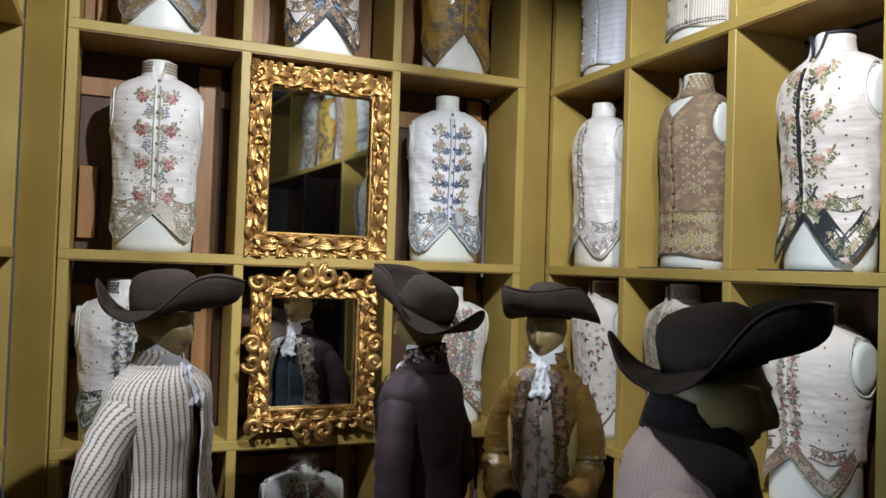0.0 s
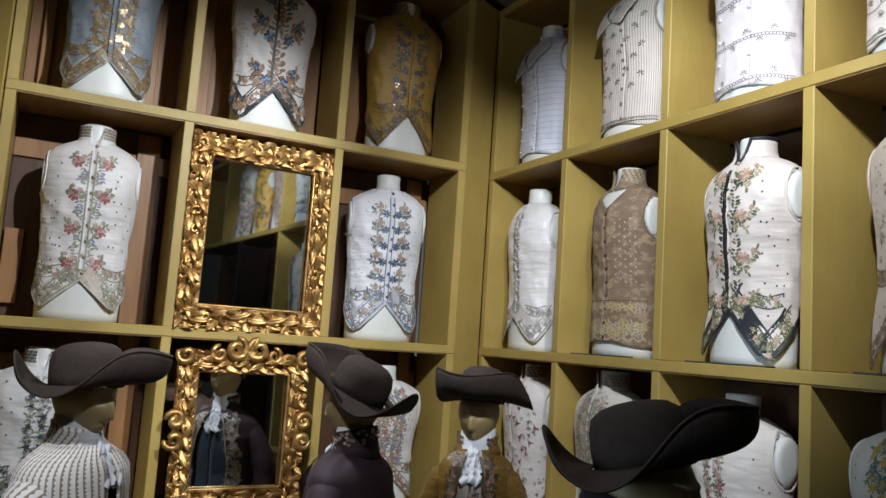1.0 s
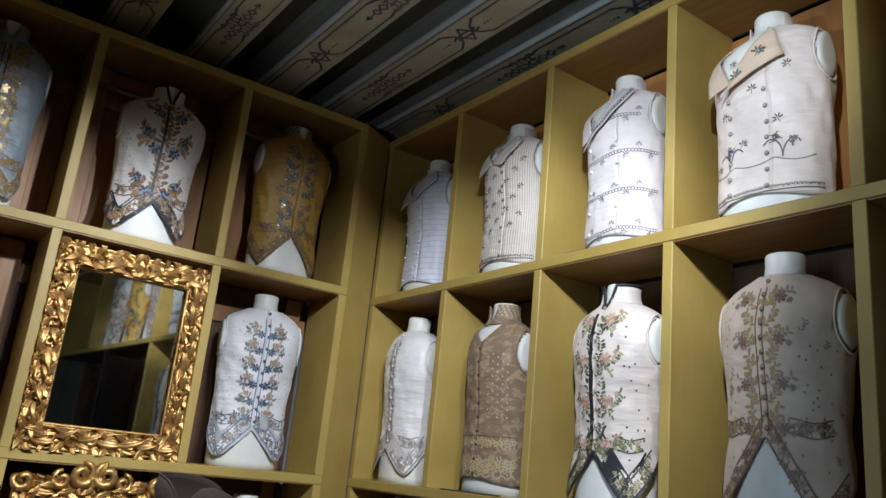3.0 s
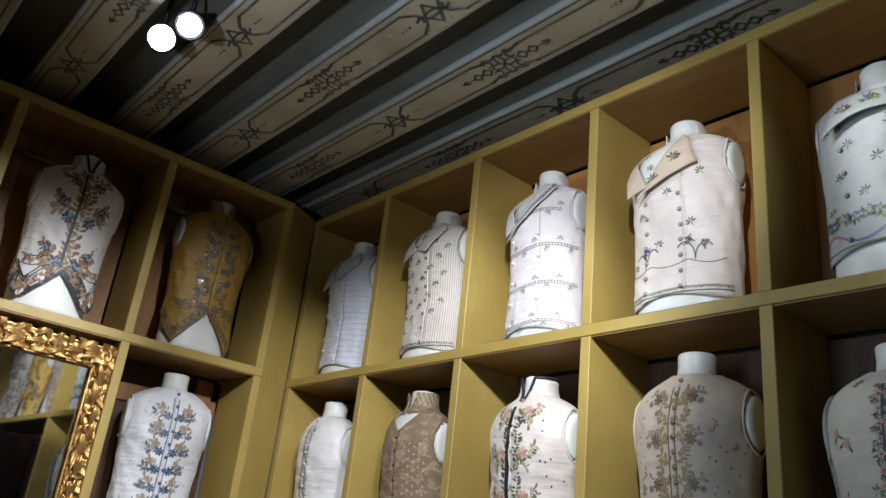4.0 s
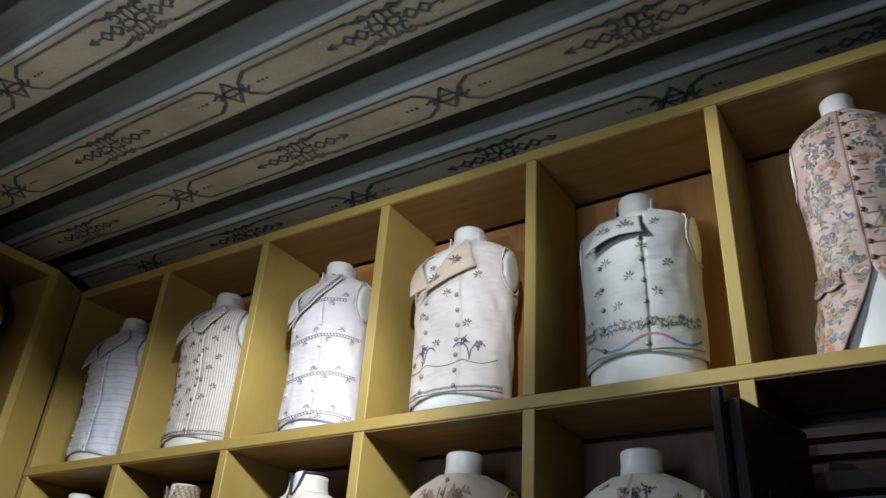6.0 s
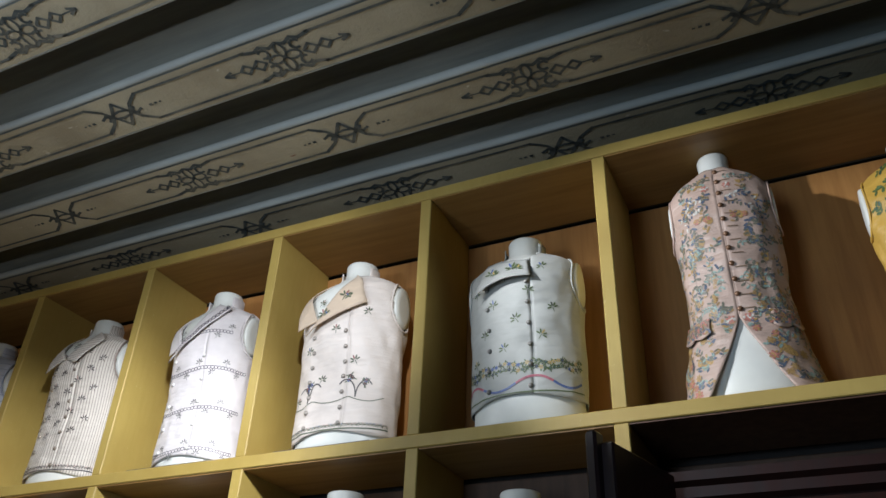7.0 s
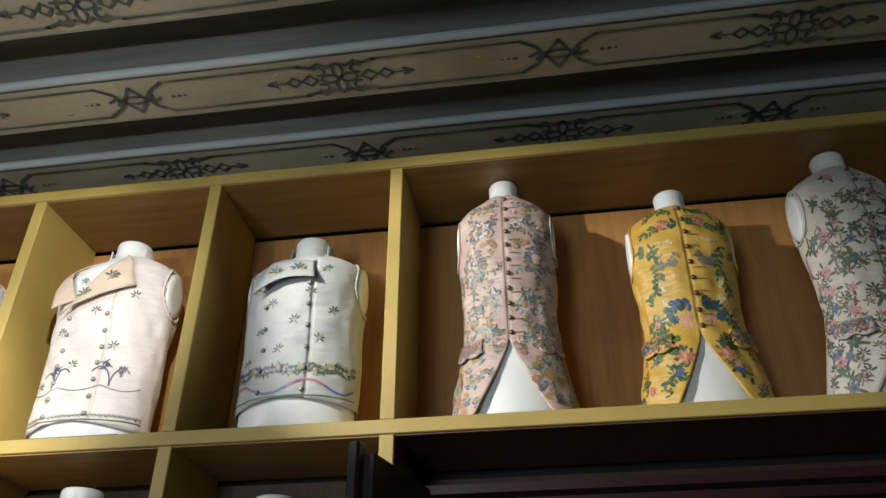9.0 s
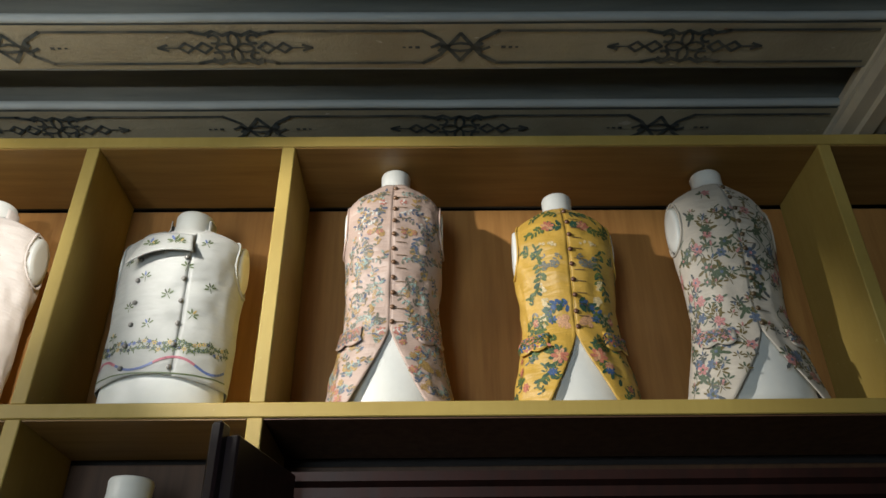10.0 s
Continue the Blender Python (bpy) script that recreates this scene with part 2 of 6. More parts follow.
def part(name, bm, material, parent, label="", smooth=False):
    mesh = bpy.data.meshes.new(name)
    bmesh.ops.recalc_face_normals(bm, faces=bm.faces[:])
    bm.to_mesh(mesh)
    bm.free()
    for m in material if isinstance(material, (list, tuple)) else [material]:
        mesh.materials.append(m)
    if smooth:
        mesh.polygons.foreach_set("use_smooth", [True] * len(mesh.polygons))
    ob = new(name, mesh)
    ob.parent = parent
    return tagged(ob, label)


def box(lo, hi, bevel=0.0, bm=None):
    bm = bm or bmesh.new()
    size = [b - a for a, b in zip(lo, hi)]
    made = bmesh.ops.create_cube(bm, size=1.0, matrix=Matrix.Translation([(a + b) / 2 for a, b in zip(lo, hi)]) @ Matrix.Diagonal((*size, 1)))
    if bevel:
        edges = list({e for v in made["verts"] for e in v.link_edges})
        bmesh.ops.bevel(bm, geom=edges, offset=bevel, segments=1, affect="EDGES")
    return bm


def grid(bm, rows, closed=False, uvs=None, index=0):
    """Faces between rows of points of equal length."""
    layer = bm.loops.layers.uv.verify() if uvs else None
    made = [[bm.verts.new(p) for p in row] for row in rows]
    n = len(rows[0])
    for j in range(len(rows) - 1):
        for i in range(n if closed else n - 1):
            k = (i + 1) % n
            f = bm.faces.new((made[j][i], made[j][k], made[j + 1][k], made[j + 1][i]))
            f.material_index = index
            if uvs:
                for loop, (a, b) in zip(f.loops, ((j, i), (j, k), (j + 1, k), (j + 1, i))):
                    loop[layer].uv = uvs[a][b]
    return made


def tube(bm, points, radii, sides=7, flat=1.0, cap=True, wrap=False):
    """A tube along points with changing radius."""
    rows, up = [], Vector((0.13, 0.29, 0.95))
    for i, p in enumerate(points):
        d = (points[min(i + 1, len(points) - 1)] - points[max(i - 1, 0)]).normalized()
        side = d.cross(up).normalized()
        top = side.cross(d)
        rows.append([p + radii[i] * (math.cos(a) * side + flat * math.sin(a) * top) for a in (2 * math.pi * k / sides for k in range(sides))])
    run, far = 0.0, []
    for i, p in enumerate(points):
        run += (p - points[max(i - 1, 0)]).length
        far.append(run)
    uvs = [[(2 * math.pi * k / sides * 0.055, d) for k in range(sides + 1)] for d in far] if wrap else None
    if wrap:
        rows = [row + [row[0]] for row in rows]
    made = grid(bm, rows, not wrap, uvs)
    if cap and not wrap:
        bm.faces.new(made[0][::-1])
        bm.faces.new(made[-1])


def loft(bm, rings, sides=32, cap=True):
    """rings: (x, y, z, a, b)."""
    rows = [[Vector((x + a * math.sin(t), y - b * math.cos(t), z)) for t in (2 * math.pi * k / sides for k in range(sides))] for x, y, z, a, b in rings]
    made = grid(bm, rows, True)
    if cap:
        bm.faces.new(made[0][::-1])
        bm.faces.new(made[-1])
    return made


# ---------------------------------------------------------------- the room
Z_A, Z_B, Z_C, Z_T = 0.875, 1.65, 2.55, 3.432
T = 0.04                       # thickness of the boards
DEPTH = 0.33
COLS_1 = [-2.19, -1.526, -0.859, -0.216]              # dividers along x
COLS_2 = [0.09, -0.543, -1.169, -1.794, -2.416, -3.024, -4.70]    # dividers along y
BEAM = 3.56                    # underside of the joists
CEILING = 3.715


def setting(name, bm, material, label):
    ob = part(name, bm, material, None)
    return tagged(ob, label, kind="structure")


setting("floor", box((-5.2, -7.2, -0.12), (0.75, 0.75, 0.0)), FLOOR, "dark wooden plank floor of the room")
setting("ceiling", box((-5.2, -7.2, CEILING), (0.75, 0.75, 3.95)), CEIL, "dark blue-grey boarded ceiling between joists")
setting("wall_north", box((-5.2, 0.46, 0.0), (0.75, 0.62, CEILING)), GREYWALL, "grey limewashed wall behind the shelving")
setting("wall_east", box((0.46, -7.0, 0.0), (0.62, 0.46, CEILING)), WALL, "dark plaster wall behind the shelving")
setting("wall_south", box((-5.2, -7.2, 0.0), (0.75, -7.0, CEILING)), WALL, "plain dark plaster wall")
# unseen opening, added to hold the cool fill lamp
WINDOW = (-2.65, -1.25, 0.9, 2.9)      # y and z of the window in the west wall
bm = box((-5.2, -7.0, 0.0), (-5.0, WINDOW[0], CEILING))
box((-5.2, WINDOW[1], 0.0), (-5.0, 0.46, CEILING), bm=bm)
box((-5.2, WINDOW[0], 0.0), (-5.0, WINDOW[1], WINDOW[2]), bm=bm)
box((-5.2, WINDOW[0], WINDOW[3]), (-5.0, WINDOW[1], CEILING), bm=bm)
setting("wall_west", bm, WALL, "plain dark plaster wall with an added window opening")


# ---------------------------------------------------------------- shelving
def board(parent, name, lo, hi, material=OCHRE, bevel=0.0025):
    return part(name, box(lo, hi, bevel), material, parent)


def shelving_north():
    s = thing("display_shelving", pose(0, 0, 0), "ochre-painted wooden wall shelving with waistcoat compartments", "shelving", kind="structure")
    x0, x1 = COLS_1[0] - T / 2, COLS_1[-1] + T / 2
    for z in (0.08, Z_A, Z_B, Z_C, Z_T):
        board(s, "shelf_board", (x0, 0.0, z - T / 2), (x1, DEPTH, z + T / 2))
    levels = [0.08, Z_A, Z_B, Z_C, Z_T]
    for x in COLS_1:
        for lo, hi in zip(levels, levels[1:]):
            board(s, "divider", (x - T / 2, 0.003, lo + T / 2), (x + T / 2, DEPTH, hi - T / 2))
    rng = random.Random(4)
    for a, b in zip(COLS_1, COLS_1[1:]):
        for row, (lo, hi) in enumerate(zip(levels, levels[1:])):
            top = row == 3
            board(s, "back_panel", (a + T / 2, DEPTH + 0.03, lo + T / 2), (b - T / 2, DEPTH + 0.05, hi - T / 2), PLANK if top else PLY_SHADED)
            # thin sheet that colours the shaded underside of the shelf above
            board(s, "soffit_panel", (a + T / 2 + 0.002, 0.006, hi - T / 2 - 0.005), (b - T / 2 - 0.002, DEPTH - 0.008, hi - T / 2 - 0.0005), SHADE_BROWN, 0.0)
            # planks of the backing; in lower rows the panel behind carries the shade
            w = b - a - T
            for f0, f1, g0, g1 in ((0.06, 0.15, 0.0, 1.0), (0.62, 0.84, 0.0, 1.0)) if top else ((0.80, 0.93, 0.0, 0.98), (0.02, 0.13, 0.06, 0.42)):
                f0 += rng.uniform(-0.03, 0.03)
                board(s, "back_plank", (a + T / 2 + f0 * w, DEPTH - 0.005, lo + T / 2 + g0 * (hi - lo - T)), (a + T / 2 + f1 * w, DEPTH + 0.013, lo + T / 2 + g1 * (hi - lo - T)), PLANK)
            board(s, "back_rail", (a + T / 2, DEPTH + 0.014, hi - 0.21), (b - T / 2, DEPTH + 0.029, hi - 0.13), PLANK)
            if top:
                bm = bmesh.new()
                tube(bm, [Vector((a + T / 2, DEPTH - 0.05, hi - 0.13)), Vector((b - T / 2, DEPTH - 0.05, hi - 0.13))], [0.013] * 2, 10)
                part("hanging_rod", bm, plain("grey_steel_rod", (0.35, 0.35, 0.34), 0.35, metal=0.8), s, "grey metal rod", True)
    return s


def shelving_east():
    s = thing("display_shelving", pose(0, 0, 0), "ochre-painted wooden wall shelving above a dark wardrobe recess", "shelving", kind="structure")
    y0, y1 = COLS_2[0] + T / 2, -5.9
    ys = COLS_2 + [y1]
    for z in (Z_C, Z_T):
        board(s, "shelf_board", (0.0, y1, z - T / 2), (DEPTH, y0, z + T / 2))
    for z in (0.08, Z_A, Z_B):
        board(s, "shelf_board", (0.0, COLS_2[5] - T / 2, z - T / 2), (DEPTH, y0, z + T / 2))
    levels = [0.08, Z_A, Z_B, Z_C, Z_T]
    for k, y in enumerate(ys):
        for row, (lo, hi) in enumerate(zip(levels, levels[1:])):
            if k <= 5 or row == 3:
                board(s, "divider", (0.003, y - T / 2, lo + T / 2), (DEPTH, y + T / 2, hi - T / 2))
    for k, (a, b) in enumerate(zip(ys, ys[1:])):
        for row, (lo, hi) in enumerate(zip(levels, levels[1:])):
            if k >= 5 and row < 3:
                continue
            top = row == 3
            gap = 0.018
            # added sheet carrying the brown shade under each shelf
            board(s, "soffit_panel", (0.006, b + T / 2 + 0.002, hi - T / 2 - 0.005), (DEPTH - 0.008, a - T / 2 - 0.002, hi - T / 2 - 0.0005), SHADE_BROWN, 0.0)
            # top row gets the lit plywood colour, lower rows the shaded one
            board(s, "back_panel", (DEPTH - 0.005, b + T / 2, lo + T / 2), (DEPTH + 0.012, a - T / 2, hi - T / 2 - gap), PLY if top else PLY_SHADED)
    # the recess's darkness is put into colour: added underside sheet and back
    board(s, "soffit_panel", (0.006, ys[-1] + T, Z_C - T / 2 - 0.005), (DEPTH - 0.008, COLS_2[5] - T / 2 - 0.002, Z_C - T / 2 - 0.0005), PLY_SHADED, 0.0)
    board(s, "back_panel", (DEPTH + 0.02, ys[-1], 0.06), (DEPTH + 0.032, COLS_2[5], Z_C - T), PLY_SHADED)
    # black sheet stands in for the dark behind the slots above the panels
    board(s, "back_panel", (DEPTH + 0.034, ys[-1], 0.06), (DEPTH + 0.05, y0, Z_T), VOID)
    return s


def shelving_west():
    s = thing("display_shelving", pose(0, 0, 0), "ochre-painted wooden shelving on the adjoining side", "shelving", kind="structure")
    x = -2.37
    ys = [0.09, -0.75, -1.5]
    levels = [0.08, Z_A, Z_B, Z_C, Z_T]
    for z in levels:
        board(s, "shelf_board", (x - DEPTH, ys[-1] - T / 2, z - T / 2), (x, ys[0] + T / 2, z + T / 2))
    for y in ys:
        for lo, hi in zip(levels, levels[1:]):
            board(s, "divider", (x - DEPTH, y - T / 2, lo + T / 2), (x - 0.003, y + T / 2, hi - T / 2))
    board(s, "back_panel", (x - DEPTH - 0.02, ys[-1] - T / 2, 0.0), (x - DEPTH - 0.003, ys[0] + T / 2, Z_T + T / 2), PLY_SHADED)
    return s


def corner_board(name, p, q, label):
    """An upright filler board between two shelving fronts."""
    bm = bmesh.new()
    d = (Vector(q) - Vector(p)).normalized()
    n = Vector((-d.y, d.x)) * 0.018
    if n.y < 0:
        n = -n
    pts = [Vector(p), Vector(q), Vector(q) + n, Vector(p) + n]
    rows = [[Vector((v.x, v.y, z)) for v in pts] for z in (0.0, Z_T + T / 2)]
    made = grid(bm, rows, True)
    bm.faces.new(made[0][::-1])
    bm.faces.new(made[1])
    return setting(name, bm, OCHRE, label)


shelving_north()
shelving_east()
shelving_west()
corner_board("trim_corner_east", (-0.194, 0.006), (-0.004, 0.108), "ochre-painted filler board in the shelving corner")
corner_board("trim_corner_west", (-2.366, 0.108), (-2.222, 0.006), "ochre-painted filler board in the shelving corner")


# ---------------------------------------------------------------- ceiling joists
def ornament(bm, pieces, x, y, s, turn=1):
    """Flat painted strokes on a joist's soffit. pieces: polylines (along, across) with a width."""
    z = BEAM - 0.003
    for pts, width in pieces:
        for (a0, c0), (a1, c1) in zip(pts, pts[1:]):
            d = Vector((c1 - c0, a1 - a0))
            if d.length < 1e-5:
                continue
            n = Vector((-d.y, d.x)).normalized() * width / 2
            e = d.normalized() * width * 0.25
            quad = [Vector((c0, a0)) - n - e, Vector((c0, a0)) + n - e, Vector((c1, a1)) + n + e, Vector((c1, a1)) - n + e]
            bm.faces.new([bm.verts.new((x + s * q.x, y + s * turn * q.y, z)) for q in quad])


def diamond(a, c, r, k=1.0):
    return [(a - r * k, c), (a, c + r), (a + r * k, c), (a, c - r), (a - r * k, c)]


def arc(a, c, r, t0, t1, n=7, k=1.0):
    return [(a + k * r * math.cos(radians(t0 + (t1 - t0) * i / n)), c + r * math.sin(radians(t0 + (t1 - t0) * i / n))) for i in range(n + 1)]


STAR = [
    ([(-0.11, 0.062), (-0.075, 0.04), (-0.06, 0.03), (0.0, -0.052), (0.06, 0.03), (0.075, 0.04), (0.11, 0.062)], 0.012),
    ([(-0.11, -0.062), (-0.075, -0.04), (-0.06, -0.03), (0.0, 0.052), (0.06, -0.03), (0.075, -0.04), (0.11, -0.062)], 0.012),
    (arc(0, -0.03, 0.045, 20, 160, 6, 1.5), 0.010), (arc(0, 0.03, 0.045, 200, 340, 6, 1.5), 0.010),
    ([(-0.085, 0.0), (-0.06, 0.012), (-0.035, 0.0)], 0.010), ([(0.085, 0.0), (0.06, -0.012), (0.035, 0.0)], 0.010),
    ([(-0.13, 0.0), (-0.122, 0.0)], 0.010), ([(-0.15, 0.0), (-0.143, 0.0)], 0.008), ([(-0.168, 0.0), (-0.162, 0.0)], 0.006),
    ([(0.13, 0.0), (0.122, 0.0)], 0.010), ([(0.15, 0.0), (0.143, 0.0)], 0.008), ([(0.168, 0.0), (0.162, 0.0)], 0.006),
]
MEDALLION = [
    (arc(0, 0.032, 0.03, 0, 360, 10, 0.55), 0.009), (arc(0, -0.032, 0.03, 0, 360, 10, 0.55), 0.009),
    (arc(0.032, 0, 0.018, 0, 360, 8, 1.6), 0.009), (arc(-0.032, 0, 0.018, 0, 360, 8, 1.6), 0.009),
    (diamond(0.10, 0, 0.022, 1.2), 0.010), (diamond(-0.10, 0, 0.022, 1.2), 0.010),
    (diamond(0.155, 0, 0.020, 1.2), 0.010), (diamond(-0.155, 0, 0.020, 1.2), 0.010),
    ([(0.185, 0), (0.235, 0)], 0.006), ([(-0.185, 0), (-0.235, 0)], 0.006),
    ([(0.215, -0.012), (0.245, 0.0), (0.215, 0.012)], 0.010), ([(-0.215, -0.012), (-0.245, 0.0), (-0.215, 0.012)], 0.010),
    ([(-0.13, 0.066), (-0.085, 0.056), (-0.06, 0.068), (-0.03, 0.052), (0.0, 0.064), (0.03, 0.052), (0.06, 0.068), (0.085, 0.056), (0.13, 0.066)], 0.013),
    ([(-0.13, -0.066), (-0.085, -0.056), (-0.06, -0.068), (-0.03, -0.052), (0.0, -0.064), (0.03, -0.052), (0.06, -0.068), (0.085, -0.056), (0.13, -0.066)], 0.013),
    (arc(0.062, 0.036, 0.018, 30, 300), 0.010), (arc(-0.062, 0.036, 0.018, 150, -120), 0.010),
    (arc(0.062, -0.036, 0.018, -30, -300), 0.010), (arc(-0.062, -0.036, 0.018, -150, 120), 0.010),
]

JOISTS = [(0.085, -2.243), (-0.272, -1.580), (-0.645, -2.250), (-1.040, -1.575), (-1.425, -2.15), (-1.80, -1.9), (-2.18, -2.3), (-2.56, -1.7), (-2.94, -2.2), (-3.32, -1.8), (-3.70, -2.1), (-4.08, -2.1), (-4.46, -2.1)]


PAINTED = {}


def joist(x, medallion_y):
    """A painted ceiling joist: moulded body, beige soffit with stencilled lines, grey lip along each lower edge."""
    t = thing("ceiling_joist", pose(0, 0, 0), "old ceiling joist painted beige with dark stencilled ornament", "joist", "ceiling joists", "structure")
    half, y0, y1 = 0.085, -4.86, 0.455
    rng = random.Random(int(1000 * (x + 9)))
    # body with a slightly wavering hand-hewn edge
    n = 40
    rows = []
    for i in range(n + 1):
        y = y0 + (y1 - y0) * i / n
        w = 0.004 * noise.noise(Vector((x * 3, y * 1.7, 0)))
        rows.append([Vector((x + w + a, y, z)) for a, z in ((-0.088, CEILING + 0.002), (-0.088, BEAM + 0.050), (-half - 0.004, BEAM + 0.045), (-half - 0.004, BEAM + 0.004), (half + 0.004, BEAM + 0.004), (half + 0.004, BEAM + 0.045), (0.088, BEAM + 0.050), (0.088, CEILING + 0.002))])
    bm = bmesh.new()
    grid(bm, rows)
    part("joist_body", bm, JOIST, t, "grey-green painted joist sides")
    bm = bmesh.new()
    rows = []
    for i in range(n + 1):
        y = y0 + (y1 - y0) * i / n
        w = 0.004 * noise.noise(Vector((x * 3, y * 1.7, 0)))
        chip = 0.010 * max(0.0, noise.noise(Vector((x * 5, y * 6, 3))) - 0.25)
        rows.append([Vector((x + w + a, y, BEAM + 0.0005 * rng.random())) for a in (-half + 0.0, -half * 0.4, half * 0.4, half - chip)])
    grid(bm, rows)
    part("soffit", bm, PANEL, t, "flaking beige painted soffit")
    cove = ((-0.096, 0.020), (-0.100, 0.040), (-0.108, 0.058), (-0.122, 0.078), (-0.142, 0.098), (-0.170, 0.116), (-0.205, 0.130), (-0.250, 0.141), (-0.295, 0.146))
    bm = bmesh.new()
    grid(bm, [[Vector((x + a + 0.003 * noise.noise(Vector((x * 3, y0 + (y1 - y0) * i / n, a * 9))), y0 + (y1 - y0) * i / n, BEAM + z + 0.003 * noise.noise(Vector((x * 7, (y0 + (y1 - y0) * i / n) * 2, z * 40))))) for a, z in cove] for i in range(n + 1)])
    part("cove_board", bm, COVE, t, "dark olive-grey coved board beside the joist", True)
    for side in (-1, 1):
        bm = bmesh.new()
        rows = []
        for i in range(n + 1):
            y = y0 + (y1 - y0) * i / n
            w = 0.004 * noise.noise(Vector((x * 3, y * 1.7, 0)))
            cx, r = x + w + side * (half + (0.004 if side > 0 else 0.009)), 0.010 if side > 0 else 0.012
            rows.append([Vector((cx + r * math.cos(a), y, BEAM + 0.018 + 0.017 * math.sin(a))) for a in (radians(45 * k) for k in range(8))])
        grid(bm, rows, True)
        part("lip_moulding", bm, LIP, t, "grey-white rounded edge moulding", True)
    bm = bmesh.new()
    period = 1.318
    k = -4
    while k < 5:
        ym = medallion_y + k * period
        for name, pieces, size, y in (("medallion", MEDALLION, 0.92, ym), ("star", STAR, 1.0, ym + period / 2)):
            if y0 + 0.3 < y < y1 - 0.27:
                if name not in PAINTED:
                    flat = bmesh.new()
                    ornament(flat, pieces, 0, 0, size)
                    PAINTED[name] = part(name, flat, STENCIL, t, "blue-black stencilled " + name).data
                    made = bpy.data.objects[name]
                else:
                    made = new(name, PAINTED[name])
                    made.parent = t
                made.matrix_basis = pose(x, y, 0)
        for side in (-1, 1):
            c = side * 0.062
            a, b = ym - period / 2 + 0.11, ym + period / 2 - 0.11
            for lo, hi in ((a, ym - 0.11), (ym + 0.11, b)):
                lo, hi = max(lo, y0 + 0.02), min(hi, y1 - 0.02)
                if hi - lo > 0.05:
                    ornament(bm, [([(lo, c), (hi, c)], 0.009)], x, 0, 1.0)
        k += 1
    part("border_line", bm, STENCIL, t, "blue-black painted border lines")["kind"] = "stuff"
    return t


for x, y in JOISTS:
    joist(x, y)


def bulkhead():
    """The heavy cross beam at the end of the joists, with a cream moulding."""
    b = thing("cross_beam", pose(0, 0, 0), "heavy dark cross beam with a cream moulded cornice", "beam", kind="structure")
    part("beam_body", box((-5.0, -5.30, 3.50), (0.455, -4.865, CEILING - 0.002), 0.004), GREYWALL, b, "grey painted face")
    section = [(-4.862, 3.62), (-4.835, 3.62), (-4.815, 3.60), (-4.79, 3.595), (-4.785, 3.565), (-4.80, 3.545), (-4.775, 3.53), (-4.77, 3.505), (-4.79, 3.49), (-4.83, 3.486), (-4.835, 3.47), (-4.88, 3.468), (-4.885, 3.482), (-4.93, 3.484), (-4.93, 3.499)]
    bm = bmesh.new()
    grid(bm, [[Vector((x, y, z)) for y, z in section] for x in (-4.995, 0.45)])
    part("cornice", bm, CREAM, b, "cream carved cornice moulding")
    return b


bulkhead()


# ---------------------------------------------------------------- wardrobe in the recess
def wardrobe():
    w = thing("wardrobe", pose(0, 0, 0), "dark mahogany wardrobe with one door standing open", "wardrobe")
    y0, y1 = -4.60, -3.10
    part("carcass", box((0.10, y0, 0.0), (0.325, y1, 2.28), 0.006), DARK_WOOD, w)
    section = [(0.10, 2.20), (0.085, 2.21), (0.085, 2.25), (0.06, 2.262), (0.045, 2.30), (0.05, 2.325), (0.03, 2.335), (0.03, 2.36), (0.015, 2.372), (0.015, 2.395), (0.32, 2.395), (0.32, 2.20)]
    bm = bmesh.new()
    made = grid(bm, [[Vector((x, y, z)) for x, z in section] for y in (y0, y1)], True)
    bm.faces.new(made[0][::-1])
    bm.faces.new(made[1])
    part("cornice", bm, DARK_WOOD, w, "stepped mahogany cornice")
    door = part("door", box((0.062, y0 + 0.02, 0.10), (0.097, (y0 + y1) / 2, 2.19), 0.005), DARK_WOOD, w, "closed mahogany door")
    part("door_panel", box((0.050, y0 + 0.12, 0.9), (0.064, (y0 + y1) / 2 - 0.10, 2.06), 0.006), DARK_WOOD, door)
    return w


wardrobe()


def open_leaf():
    """A tall dark door leaf that stands open in front of the shelving's edge."""
    t = thing("door_leaf", pose(-0.02, -3.125, 0, 0, 0, -14), "dark mahogany door leaf standing open before the shelving", "door")
    leaf = part("door_board", box((-0.30, -0.022, 0.02), (0.0, 0.022, 2.375), 0.004), BLACK_WOOD, t)
    part("edge_moulding", box((-0.325, 0.006, 0.02), (-0.285, 0.034, 2.40), 0.006), BLACK_WOOD, leaf, "raised edge moulding")
    part("door_panel", box((-0.24, -0.032, 0.8), (-0.06, -0.0225, 2.2), 0.004), BLACK_WOOD, leaf)
    return t


open_leaf()


